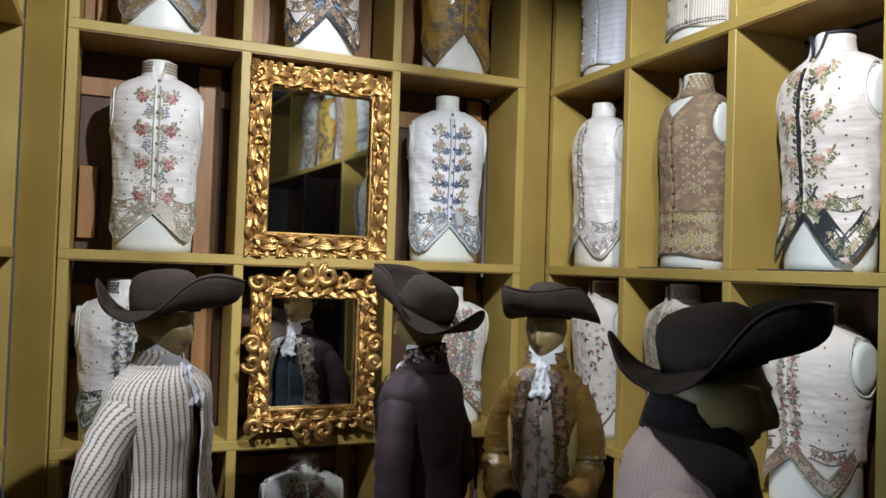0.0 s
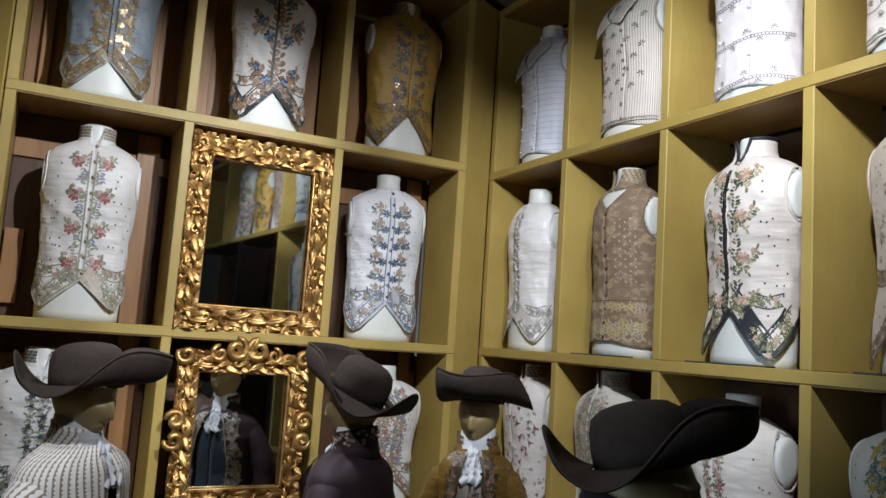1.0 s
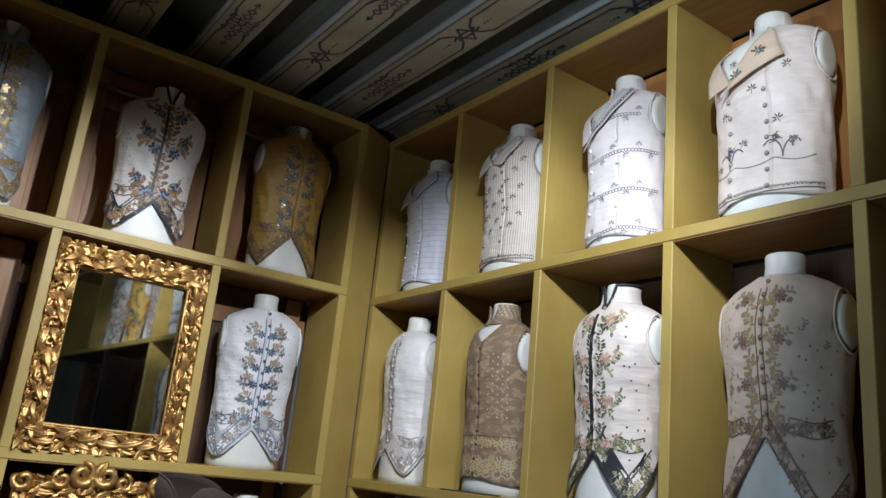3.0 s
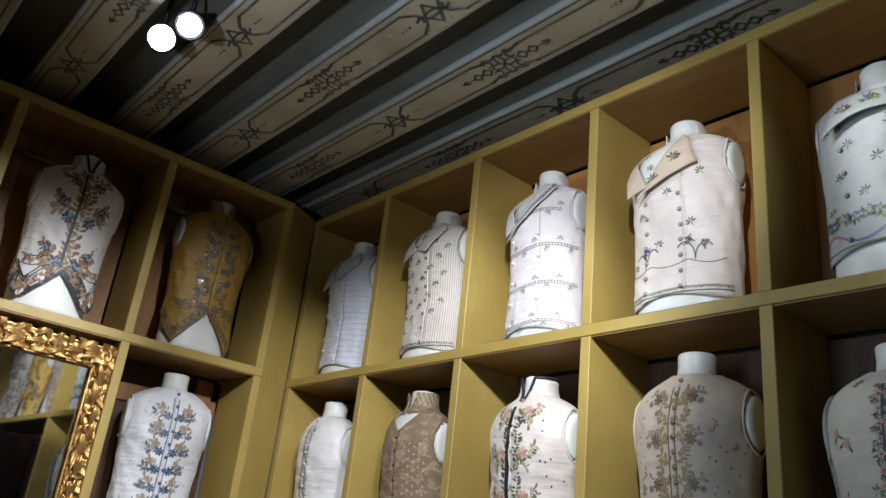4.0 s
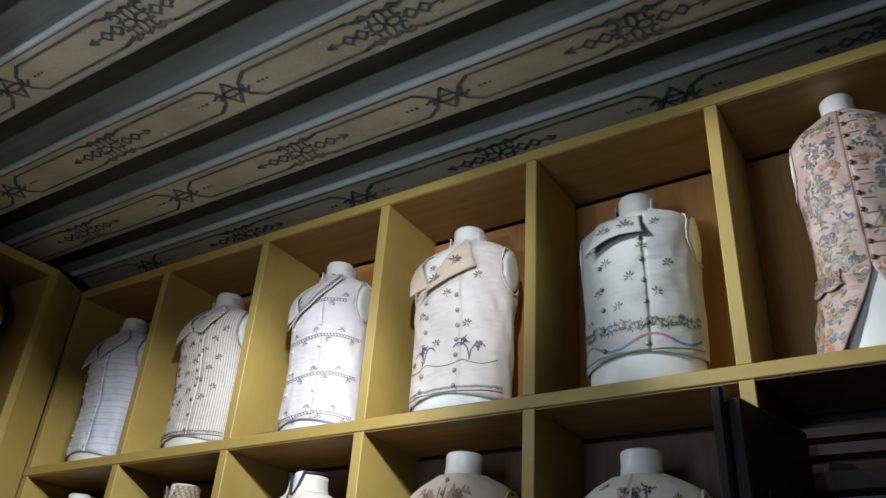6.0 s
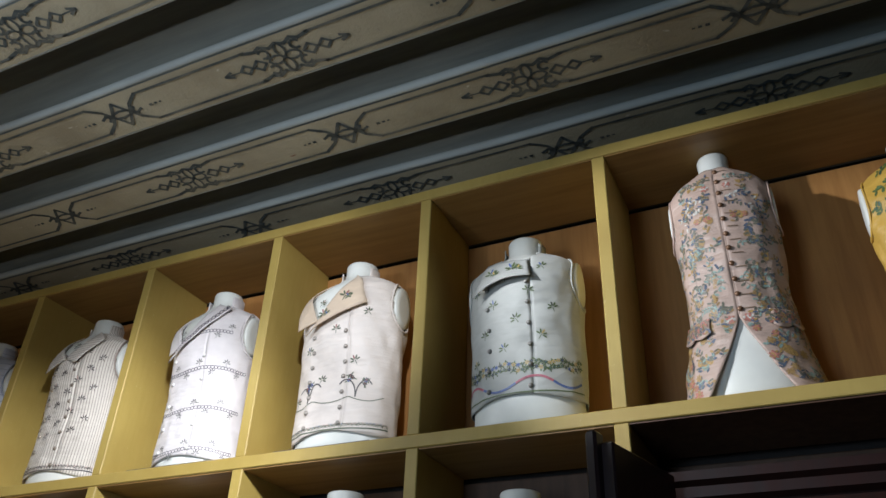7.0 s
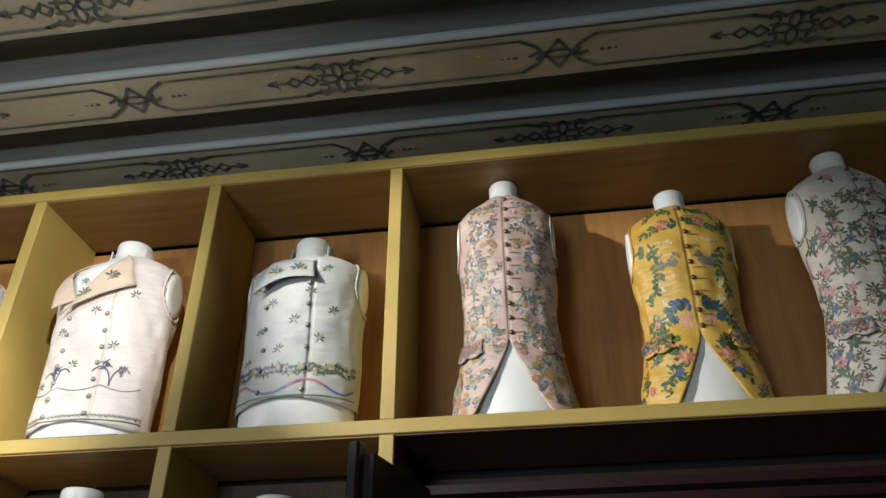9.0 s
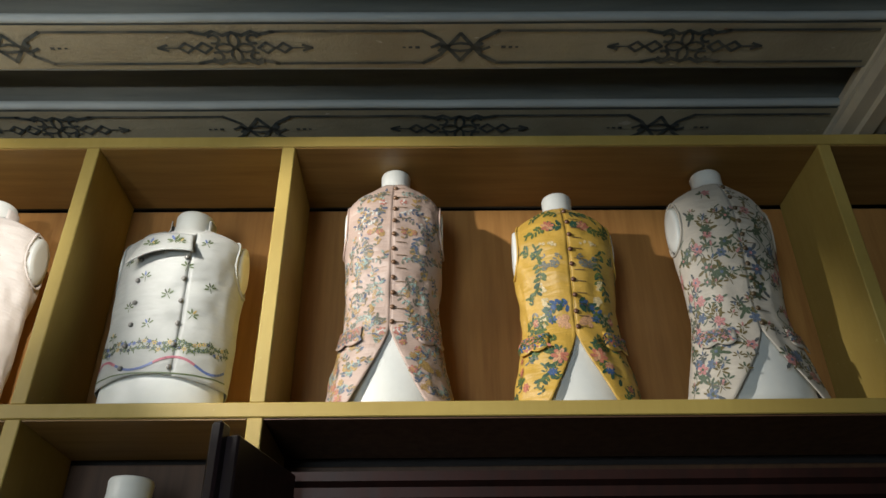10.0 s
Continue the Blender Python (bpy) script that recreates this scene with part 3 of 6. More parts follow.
# ---------------------------------------------------------------- twin spotlights
def spotlight(eye, target, lens):
    t = thing("spotlight", look(eye, target), "black ceiling spotlight, switched on and dazzling", "spotlight", "ceiling spotlights")
    bm = bmesh.new()
    rows = [[Vector((r * math.cos(a), r * math.sin(a), z)) for a in (2 * math.pi * k / 24 for k in range(24))] for r, z in ((0.030, 0.13), (0.045, 0.125), (0.052, 0.05), (0.056, 0.012), (0.050, 0.012), (0.046, 0.03))]
    made = grid(bm, rows, True)
    bm.faces.new(made[0])
    part("housing", bm, BLACK_METAL, t, smooth=True)
    bm = bmesh.new()
    bmesh.ops.create_circle(bm, cap_ends=True, radius=lens, segments=24, matrix=Matrix.Translation((0, 0, 0.022)))
    part("lens", bm, LAMP_GLOW, t, "glowing lamp glass")
    bm = bmesh.new()
    top = look(eye, target).inverted() @ Vector((eye[0], eye[1], 3.70))
    tube(bm, [Vector((0, 0, 0.10)), top], [0.009, 0.009], 8)
    part("stem", bm, BLACK_METAL, t, smooth=True)
    return t


for eye, lens in (((-1.279, -0.80, 3.47), 0.049), ((-1.240, -0.955, 3.47), 0.042)):
    spotlight(eye, (-1.60, -2.6, 2.2), lens)


# ---------------------------------------------------------------- torso forms and waistcoats
PROFILE_Z = np.array([0.0, 0.12, 0.28, 0.42, 0.56, 0.70, 0.80, 0.87, 0.92, 0.955, 0.98, 1.0])
PROFILE_A = np.array([0.160, 0.162, 0.160, 0.160, 0.167, 0.178, 0.184, 0.182, 0.166, 0.136, 0.098, 0.062])
PROFILE_B = np.array([0.104, 0.106, 0.102, 0.100, 0.110, 0.122, 0.122, 0.112, 0.098, 0.082, 0.068, 0.058])
ZS = np.linspace(0, 1, 400)
AS = np.convolve(np.pad(np.interp(ZS, PROFILE_Z, PROFILE_A), 8, mode="edge"), np.ones(17) / 17, "valid")
BS = np.convolve(np.pad(np.interp(ZS, PROFILE_Z, PROFILE_B), 8, mode="edge"), np.ones(17) / 17, "valid")


class Figure:
    """The surface of a torso form: height to the neck's base, and a width factor."""

    def __init__(self, base, width, deep=1.0, flare=0.0):
        self.base, self.width, self.deep, self.flare, self.skirt, self.folds, self.straight = base, width, deep, flare, 0.0, (0.0, 0), 0.0
        run = np.r_[0, np.cumsum(np.hypot(np.diff(ZS) * base, np.diff(AS) * width))]
        self.run = run / run[-1]

    def radii(self, z):
        f = min(1.0, max(0.0, z / self.base))
        k = 1 + self.flare * max(0.0, 0.40 - f) / 0.40
        a = float(np.interp(f, ZS, AS))
        a += self.straight * (0.174 - a) * min(1.0, max(0.0, (0.90 - f) / 0.12))
        return self.width * k * a, self.deep * self.width * k * float(np.interp(f, ZS, BS))

    def at(self, theta, z, off=0.0):
        a, b = self.radii(z)
        f = z / self.base
        if off > 0.003 and z < self.skirt:       # the cloth stands away from the form below the waist
            off += (0.010 + 0.016 * abs(math.sin(theta))) * (1 - z / self.skirt)
        if off > 0.003 and self.folds[0]:
            deep, seed = self.folds
            off += (deep * noise.noise(Vector((theta * 2.6 + seed, z * 17 + theta * 2, seed * 3.1))) + 0.0025 * noise.noise(Vector((theta * 5 + seed, z * 8, 7)))) * (0.5 if f > 0.85 else 1.0)
        lift = off * max(0.0, min(1.0, (f - 0.86) / 0.12))
        return Vector(((a + off) * math.sin(theta), -(b + off) * math.cos(theta), z + lift))

    def place(self, u, z, off=0.0):
        return self.at(u / max(self.radii(z)[0], 0.165 * self.width), z, off)

    def heights(self, lo, hi, n):
        """n heights between lo and hi, evenly along the profile."""
        a, b = np.interp([lo / self.base, hi / self.base], ZS, self.run)
        return [self.base * float(np.interp(s, self.run, ZS)) for s in np.linspace(a, b, n)]


def torso_form(m, fig, total, group):
    bm = bmesh.new()
    zs = fig.heights(0.0, fig.base, 26)
    rings = []
    for z in zs:         # a little slimmer than the cloth that lies on it
        a, b = fig.radii(z)
        slim = 0.005 * min(1.0, max(0.0, (0.93 - z / fig.base) / 0.10))
        rings.append((0, 0, z, a - slim, b - slim))
    r = 0.056 * min(1.0, fig.width)
    rings += [(0, 0.0, fig.base + 0.006, r * 1.04, r * 1.0), (0, 0.004, (fig.base + total) / 2, r, r), (0, 0.006, total - 0.006, r * 1.03, r * 1.03), (0, 0.006, total, r * 0.98, r * 0.98)]
    loft(bm, rings, 40)
    for side in (-1, 1):
        a = fig.radii(0.80 * fig.base)[0]
        rows = []
        for k, (rad, out) in enumerate(((1.0, -0.06), (1.0, -0.006), (0.95, -0.001), (0.6, 0.001), (0.05, 0.001))):
            rows.append([Vector((side * (a + out), 0.050 * fig.width * rad * math.cos(t), 0.80 * fig.base + 0.078 * rad * math.sin(t))) for t in (2 * math.pi * i / 20 for i in range(20))])
        made = grid(bm, rows, True)
        bm.faces.new(made[-1])
    ob = part("torso_form", bm, PLASTER, None, smooth=True)
    ob.matrix_basis = m
    return tagged(ob, "white plaster torso form with a short neck", "torso form", group)


class Cloth:
    """A waistcoat on a figure; pieces of embroidery are laid on it with paint()."""

    def __init__(self, fig, hem, low, apex, wide, neck):
        self.fig, self.hem, self.low, self.apex, self.wide, self.neck = fig, hem, low, apex, wide, neck

    def bottom(self, u):
        u = abs(u)
        if self.hem == "straight":
            return self.low + 0.010 * math.cos(min(u, 0.2) * 16)
        if self.hem == "long":
            return max(0.004, self.apex - (u / self.wide) ** 0.9 * self.apex)
        if u < self.wide:
            return self.apex + (self.low - self.apex) * (u / self.wide)
        return min(self.apex * 1.05, self.low + (u - self.wide) * 1.1)


def blob(bm, cloth_, u, z, r, turn, k, index, off, n=6):
    """One stitched petal or leaf that lies on the cloth: long axis r, short axis r * k."""
    c, s = math.cos(turn), math.sin(turn)
    ring = []
    for i in range(n):
        a = 2 * math.pi * i / n
        du, dz = r * math.cos(a), r * k * math.sin(a)
        ring.append(bm.verts.new(cloth_.fig.place(u + c * du - s * dz, z + s * du + c * dz, off)))
    try:
        bm.faces.new(ring).material_index = index
    except ValueError:
        pass


def flower(bm, cl, u, z, r, rng, petals, leaf, heart, off=0.0067, full=True):
    start = rng.uniform(0, 6.28)
    if full:
        for i in range(rng.choice((2, 3, 4))):
            a = start + 2.1 * i + rng.uniform(-0.3, 0.3)
            blob(bm, cl, u + 1.35 * r * math.cos(a), z + 1.35 * r * math.sin(a), r * 0.75, a, 0.36, leaf, off - 0.0003)
    n = rng.choice((5, 5, 6))
    for i in range(n):
        a = start + 2 * math.pi * i / n
        blob(bm, cl, u + 0.56 * r * math.cos(a), z + 0.56 * r * math.sin(a), r * 0.46, a, 0.72, petals, off + 0.0002 * (i % 2))
    blob(bm, cl, u, z, r * 0.27, 0, 1.0, heart, off + 0.0005)


def sprig(bm, cl, u, z, r, rng, leaf, bud, off=0.0067):
    a0 = rng.uniform(0.9, 2.3)
    for i in range(5):
        a = a0 + (i - 2) * 0.75
        blob(bm, cl, u + 0.7 * r * math.cos(a), z + 0.7 * r * math.sin(a), r * 0.48, a, 0.34, leaf if i != 2 else bud, off)
    blob(bm, cl, u - 0.4 * r * math.cos(a0), z - 0.4 * r * math.sin(a0), r * 0.6, a0, 0.12, leaf, off - 0.0002)


def strip(bm, cl, points, width, index, off=0.0065):
    """A ribbon on the cloth along points (u, z)."""
    rows = []
    for i, (u, z) in enumerate(points):
        p, q = points[max(i - 1, 0)], points[min(i + 1, len(points) - 1)]
        d = math.hypot(q[0] - p[0], q[1] - p[1]) or 1.0
        nu, nz = -(q[1] - p[1]) / d * width / 2, (q[0] - p[0]) / d * width / 2
        rows.append([cl.fig.place(u + nu, z + nz, off), cl.fig.place(u - nu, z - nz, off)])
    grid(bm, rows, index=index)


def line_between(p, q, n=8):
    return [(p[0] + (q[0] - p[0]) * i / n, p[1] + (q[1] - p[1]) * i / n) for i in range(n + 1)]


def lapel_flap(t, cl, tint, inner, outer, bow, lift, threads, worked, rng):
    """A turned-back lapel between a fold line and a free edge; both are ((u, z), (u, z)) with z from the neck's base."""
    fig = cl.fig

    def spot(f, g):
        a = [p + (q - p) * f for p, q in zip(*inner)]
        b = [p + (q - p) * f for p, q in zip(*outer)]
        b[1] -= bow * math.sin(math.pi * f)
        return a[0] + (b[0] - a[0]) * g, fig.base + a[1] + (b[1] - a[1]) * g, 0.0085 + 0.006 * g + lift * g * g * (1.15 - 0.6 * f)

    bm = bmesh.new()
    rows = [[fig.place(*spot(i / 16, k / 7)) for k in range(8)] for i in range(17)]
    uvs = [[(spot(i / 16, k / 7)[1], spot(i / 16, k / 7)[0]) for k in range(8)] for i in range(17)]
    grid(bm, rows, False, uvs)
    ob = part("lapel", bm, tint, t, "wide turned-back lapel", True)
    solid = ob.modifiers.new("thickness", "SOLIDIFY")
    solid.thickness, solid.offset = 0.003, 0.0
    if worked:
        bm = bmesh.new()
        if worked == "chain":
            for i in range(22):
                u, z, off = spot((i + 0.5) / 22, 0.80)
                strip(bm, cl, [(u + 0.0068 * math.cos(a), z + 0.0062 * math.sin(a)) for a in (k * math.pi / 3 for k in range(7))], 0.0028, 0, off + 0.004)
        else:
            for f, g in ((0.30, 0.55), (0.70, 0.50)):
                u, z, off = spot(f, g)
                sprig(bm, cl, u, z, 0.021, rng, 0, min(1, len(threads) - 1), off + 0.004)
                sprig(bm, cl, u + 0.014, z - 0.004, 0.014, rng, 0, min(2, len(threads) - 1), off + 0.0045)
        part("lapel_embroidery", bm, [thread(c) for c in threads], t)["kind"] = "stuff"


def waistcoat(place, total, width, colour, label, group, hem="point", low=0.055, apex=0.165, wide=0.135, collar="", rough=0.5, satin=False, stripe=None, patch=None,
              threads=(), design=None, buttons=0, button_at=0.0, button_colour=(0.30, 0.25, 0.2), lapel_colour=None, lapel_threads="", lapels=(), neck_at=0.0, rim=None, neck_v=0.0, flare=0.0, pockets=False, seed=1, flat=1.0):
    """A sleeveless waistcoat on its torso form. place: the pose of the form's base."""
    neck_height = 0.075
    fig = Figure(total - neck_height, width, flat, flare)
    fig.straight = 0.75 if hem == "straight" else 0.0
    torso_form(place, fig, total, group)
    fig.folds = (0.0060 if satin else 0.0038, seed)
    fig.skirt = 0.0 if hem == "straight" else max(0.03, apex)
    t = thing("waistcoat", place, label, "waistcoat", group)
    cl = Cloth(fig, hem, low, apex, wide, neck_v)
    rng = random.Random(seed)
    key = "cloth_%d_%s" % (seed, "satin" if satin else "weave")
    stuff = cloth(key, colour, rough, stripe, 0.2 if min(colour) > 0.4 else 0.03, satin, patch=patch)
    bm = bmesh.new()
    columns, levels = 96, 44
    rows, uvs = [[] for _ in range(levels)], [[] for _ in range(levels)]
    gap = 0.0015
    seam = 0.30 if collar == "lapel" else 0.0       # a double-breasted front closes to one side
    for i in range(columns + 1):
        theta = seam + gap + (2 * math.pi - 2 * gap) * i / columns
        turn = theta if theta <= math.pi else theta - 2 * math.pi
        u = turn * fig.radii(0.1)[0]
        top = fig.base - 0.004
        if neck_v:
            top -= max(0.0, neck_v * (1 - abs(turn - neck_at) / 0.75))
        for j, z in enumerate(fig.heights(min(cl.bottom(u), top - 0.2), top, levels)):
            p = fig.at(turn, z, 0.0055)
            rows[j].append(p)
            uvs[j].append((turn * fig.radii(z)[0], z))
    grid(bm, rows, False, uvs)
    hole_z, hole_r = 0.80 * fig.base, 0.088
    doomed = []
    for f in bm.faces:
        c = f.calc_center_median()
        if abs(c.x) > 0.55 * fig.radii(hole_z)[0] and (c.y / (0.056 * width)) ** 2 + ((c.z - hole_z) / hole_r) ** 2 < 1:
            doomed.append(f)
    bmesh.ops.delete(bm, geom=doomed, context="FACES")
    body = part("waistcoat_body", bm, stuff, t, smooth=True)
    solid = body.modifiers.new("thickness", "SOLIDIFY")
    solid.thickness, solid.offset = 0.003, -1.0
    for side in (-1, 1):
        ring = []
        for i in range(37):
            a = 2 * math.pi * i / 36
            z, y = hole_z + 1.03 * hole_r * math.sin(a), 0.058 * width * math.cos(a)
            ra, rb = fig.radii(z)
            ring.append(Vector((side * (ra + 0.007) * math.sqrt(max(0.05, 1 - (y / (rb + 0.007)) ** 2)), y, z + (0.004 if a < math.pi else 0))))
        bm = bmesh.new()
        tube(bm, ring, [0.0034] * 37, 6, cap=False)
        part("armhole_binding", bm, stuff, t, smooth=True)
    # the front closing edge
    top = fig.base - 0.01 - neck_v
    bm = bmesh.new()
    z0, z1 = cl.bottom(0) + 0.004, top - (0.07 if seam else 0)
    grid(bm, [[fig.at(seam + d, z0 + (z1 - z0) * k / 30, 0.0062) for d in (-0.004, 0.004, 0.012, 0.020)] for k in range(31)])
    part("front_edge", bm, stuff, t)
    if collar == "stand":
        bm = bmesh.new()
        rows, uvr = [], []
        for z, r, gap_at in ((-0.024, 0.088, 0.06), (-0.004, 0.076, 0.13), (0.020, 0.069, 0.24), (0.044, 0.067, 0.36), (0.064, 0.069, 0.46), (0.065, 0.065, 0.46)):
            r *= width ** 0.5
            angles = [gap_at + (2 * math.pi - 2 * gap_at) * i / 30 for i in range(31)]
            rows.append([Vector((r * math.sin(a), -r * math.cos(a), fig.base + z + 0.008 * (1 - math.cos(a)) / 2)) for a in angles])
            uvr.append([(r * (a - math.pi), z) for a in angles])
        grid(bm, rows, False, uvr)
        ob = part("collar", bm, stuff, t, "upright standing collar", True)
        ob.modifiers.new("thickness", "SOLIDIFY").thickness = 0.004
        if rim:
            bm = bmesh.new()
            tube(bm, [r[0] for r in rows[:4]] + rows[4] + [r[-1] for r in rows[3::-1]], [0.006] * (len(rows[4]) + 8), 6)
            part("collar_rim", bm, thread(rim), t, "dark collar edging", True)
        if threads and not rim:
            bm = bmesh.new()
            for side in (-1, 1):
                for i in range(14):
                    a = side * (0.42 + 0.105 * i)
                    r = 0.0705 * width ** 0.5
                    for dz in (0.006, 0.019, 0.032, 0.045, 0.057):
                        s = 0.009
                        c = Vector((r * math.sin(a), -r * math.cos(a), fig.base + dz))
                        e, up = Vector((math.cos(a), math.sin(a), 0)) * s, Vector((0, 0, s))
                        f = bm.faces.new([bm.verts.new(c + q) for q in (-e * 0.8, -up * 0.8, e * 0.8, up * 0.8)])
                        f.material_index = (i + int(dz * 80)) % min(3, len(threads))
            part("collar_embroidery", bm, [thread(c) for c in threads], t)["kind"] = "stuff"
    if collar == "lapel":
        tint = cloth(key + "_lapel", lapel_colour or shade(colour, 0.93), rough, stripe)
        for number, (inner, outer, bow, lift) in enumerate(lapels):
            lapel_flap(t, cl, tint, inner, outer, bow, lift, threads, lapel_threads if number == 0 else "", rng)
        bm = bmesh.new()
        rows, uvr = [], []
        for z, r in ((fig.base - 0.026, 0.094), (fig.base - 0.004, 0.080), (fig.base + 0.026, 0.068), (fig.base + 0.056, 0.068), (fig.base + 0.056, 0.064)):
            angles = [1.05 + (2 * math.pi - 2.10) * i / 26 for i in range(27)]
            rows.append([Vector((r * math.sin(a), -r * math.cos(a), z + 0.012 * (1 - math.cos(a)) / 2 - 0.012)) for a in angles])
            uvr.append([(r * (a - math.pi), z) for a in angles])
        grid(bm, rows, False, uvr)
        ob = part("collar", bm, stuff, t, "standing back collar", True)
        ob.modifiers.new("thickness", "SOLIDIFY").thickness = 0.003
    if design:
        bm = bmesh.new()
        design(bm, cl, rng)
        part("embroidery", bm, [thread(c[:3], c[3] if len(c) > 3 else 0.0) for c in threads], t, "silk embroidery")["kind"] = "stuff"
    if pockets:
        for side in (-1, 1):
            bm = bmesh.new()
            z0 = apex * 1.05
            rows = [[fig.place(side * (0.075 + 0.105 * i / 8), z0 - 0.050 * j / 3 - (0.010 * abs(math.sin(i * math.pi / 4)) if j == 3 else 0), 0.0085 + 0.007 * j / 3) for i in range(9)] for j in range(4)]
            grid(bm, rows)
            ob = part("pocket_flap", bm, stuff, t, smooth=True)
            solid = ob.modifiers.new("thickness", "SOLIDIFY")
            solid.thickness, solid.offset = 0.002, 0.0
            if threads:
                bm = bmesh.new()
                for k in range(9):
                    u = side * (0.082 + 0.011 * k)
                    spray(bm, cl, (u, z0 - 0.006), (u + rng.uniform(-0.008, 0.008), z0 - 0.040), 4, 0.0055, rng, (0, 1, 2, 3), 0, 0.3, 0.0165)
                part("flap_embroidery", bm, [thread(c[:3]) for c in threads], t, "silk embroidery")["kind"] = "stuff"
    if pockets:
        bm = bmesh.new()
        for k in range(12):
            z = cl.bottom(0) + 0.02 + (top - 0.04 - cl.bottom(0)) * k / 11
            strip(bm, cl, line_between((0.012, z), (0.042, z - 0.001), 5), 0.0022, 0, 0.0078)
        part("buttonhole_stitching", bm, thread((0.16, 0.10, 0.05)), t)["kind"] = "stuff"
    if buttons:
        metal = plain("button_%d" % int(100 * button_colour[0]), button_colour, 0.35, metal=0.3, vary=0.2, scale=80)
        mesh = None
        z0 = cl.bottom(0) + 0.02
        for i in range(buttons):
            for side in ((-1, 1) if button_at else (1,)):
                z = z0 + (top - (0.05 if collar == "lapel" else 0.02) - z0) * i / max(1, buttons - 1)
                p = fig.place(side * (button_at or 0.006) - (0.022 if button_at else 0), z, 0.0085)
                if mesh is None:
                    b = bmesh.new()
                    bmesh.ops.create_uvsphere(b, u_segments=10, v_segments=6, radius=0.0076, matrix=Matrix.Diagonal((1, 0.7, 1, 1)))
                    ob = part("button", b, metal, t, smooth=True)
                    mesh = ob.data
                else:
                    ob = new("button", mesh)
                    ob.parent = t
                ob.matrix_basis = Matrix.Translation(p)
    return t


# designs: what is stitched on a waistcoat
def hem_band(bm, cl, rng, width, fill, edge, motifs, us=(0.006, 0.235)):
    n = 26
    for side in (-1, 1):
        pts = [(side * (us[0] + (us[1] - us[0]) * i / n)) for i in range(n + 1)]
        low = [(u, cl.bottom(u * cl.fig.radii(0.1)[0] / cl.fig.radii(max(0.01, cl.bottom(u)))[0])) for u in pts]
        off = 0.0068
        if fill is not None:
            strip(bm, cl, [(u, z + width * 0.55) for u, z in low], width, fill, off)
        for k in (0.06, 1.0):
            strip(bm, cl, [(u, z + width * k) for u, z in low], 0.006, edge, off + 0.0004)
        for i, (u, z) in enumerate(low[1:-1]):
            for k in range(2):
                flower(bm, cl, u + rng.uniform(-0.006, 0.006), z + width * rng.uniform(0.2, 0.85), rng.uniform(0.006, 0.0115), rng, rng.choice(motifs), motifs[-1], motifs[0], off + 0.0007)
        if cl.hem == "point":
            za = cl.apex + 0.022
            for k in (-0.020, 0.020):
                strip(bm, cl, [(side * (0.070 + 0.13 * i / 10), za + k + 0.006 * math.cos(i * 0.6)) for i in range(11)], 0.005, edge, 0.0070)
            for i in range(16):
                flower(bm, cl, side * rng.uniform(0.075, 0.195), za + rng.uniform(-0.014, 0.014), rng.uniform(0.006, 0.011), rng, rng.choice(motifs), motifs[-1], motifs[0], 0.0074)


def scatter(cl, rng, n, u_max=0.24, u_min=0.0, z_hi=0.95):
    made = []
    while len(made) < n:
        u, z = rng.uniform(-u_max, u_max), rng.uniform(0.03, z_hi) * cl.fig.base
        if abs(u) < u_min or z < cl.bottom(u) + 0.02 or (z > 0.68 * cl.fig.base and abs(u) > 0.145) or (z > 0.9 * cl.fig.base and abs(u) > 0.09):
            continue
        if all((u - p) ** 2 + (z - q) ** 2 > 0.00014 for p, q in made[-60:]):
            made.append((u, z))
    return made


def bouquet_front(columns, rows_, size, u0, petals, leaf, heart, dots=None, edge=None, hem=None, zig=0.0, edge_wide=0.005):
    """Bouquets in columns beside the closing edge, small dots over the fronts, a worked hem."""
    def design(bm, cl, rng):
        lo, hi = cl.bottom(0) + 0.03, cl.fig.base * 0.93
        for side in (-1, 1):
            for c in range(columns):
                for i in range(rows_):
                    z = lo + (hi - lo) * (i + 0.5 * (c % 2) + 0.3) / rows_
                    u = side * (u0 + 0.034 * c + zig * (i % 2))
                    if z < hi + 0.02:
                        flower(bm, cl, u, z, size * rng.uniform(0.85, 1.15), rng, rng.choice(petals), leaf, heart)
                        for k in range(3):
                            flower(bm, cl, u + side * rng.uniform(-1, 1) * size * 1.5, z + rng.uniform(-1.6, 1.6) * size, size * rng.uniform(0.3, 0.5), rng, rng.choice(petals), leaf, heart, 0.0070)
                        for k in range(2):
                            sprig(bm, cl, u + side * rng.uniform(-1, 1) * size, z + rng.choice((-1.5, 1.4)) * size, size * 0.85, rng, leaf, heart)
            if edge is not None and (edge_wide < 0.01 or side < 0):
                strip(bm, cl, line_between((side * (0.008 + edge_wide / 2), lo - 0.03), (side * (0.008 + edge_wide / 2), hi), 18), edge_wide, edge, 0.0072)
        if dots is not None:
            for u, z in scatter(cl, rng, 46, 0.22, u0 + 0.05):
                blob(bm, cl, u, z, 0.0042, 0, 1.0, dots, 0.0067)
        if hem:
            hem_band(bm, cl, rng, *hem)
    return design


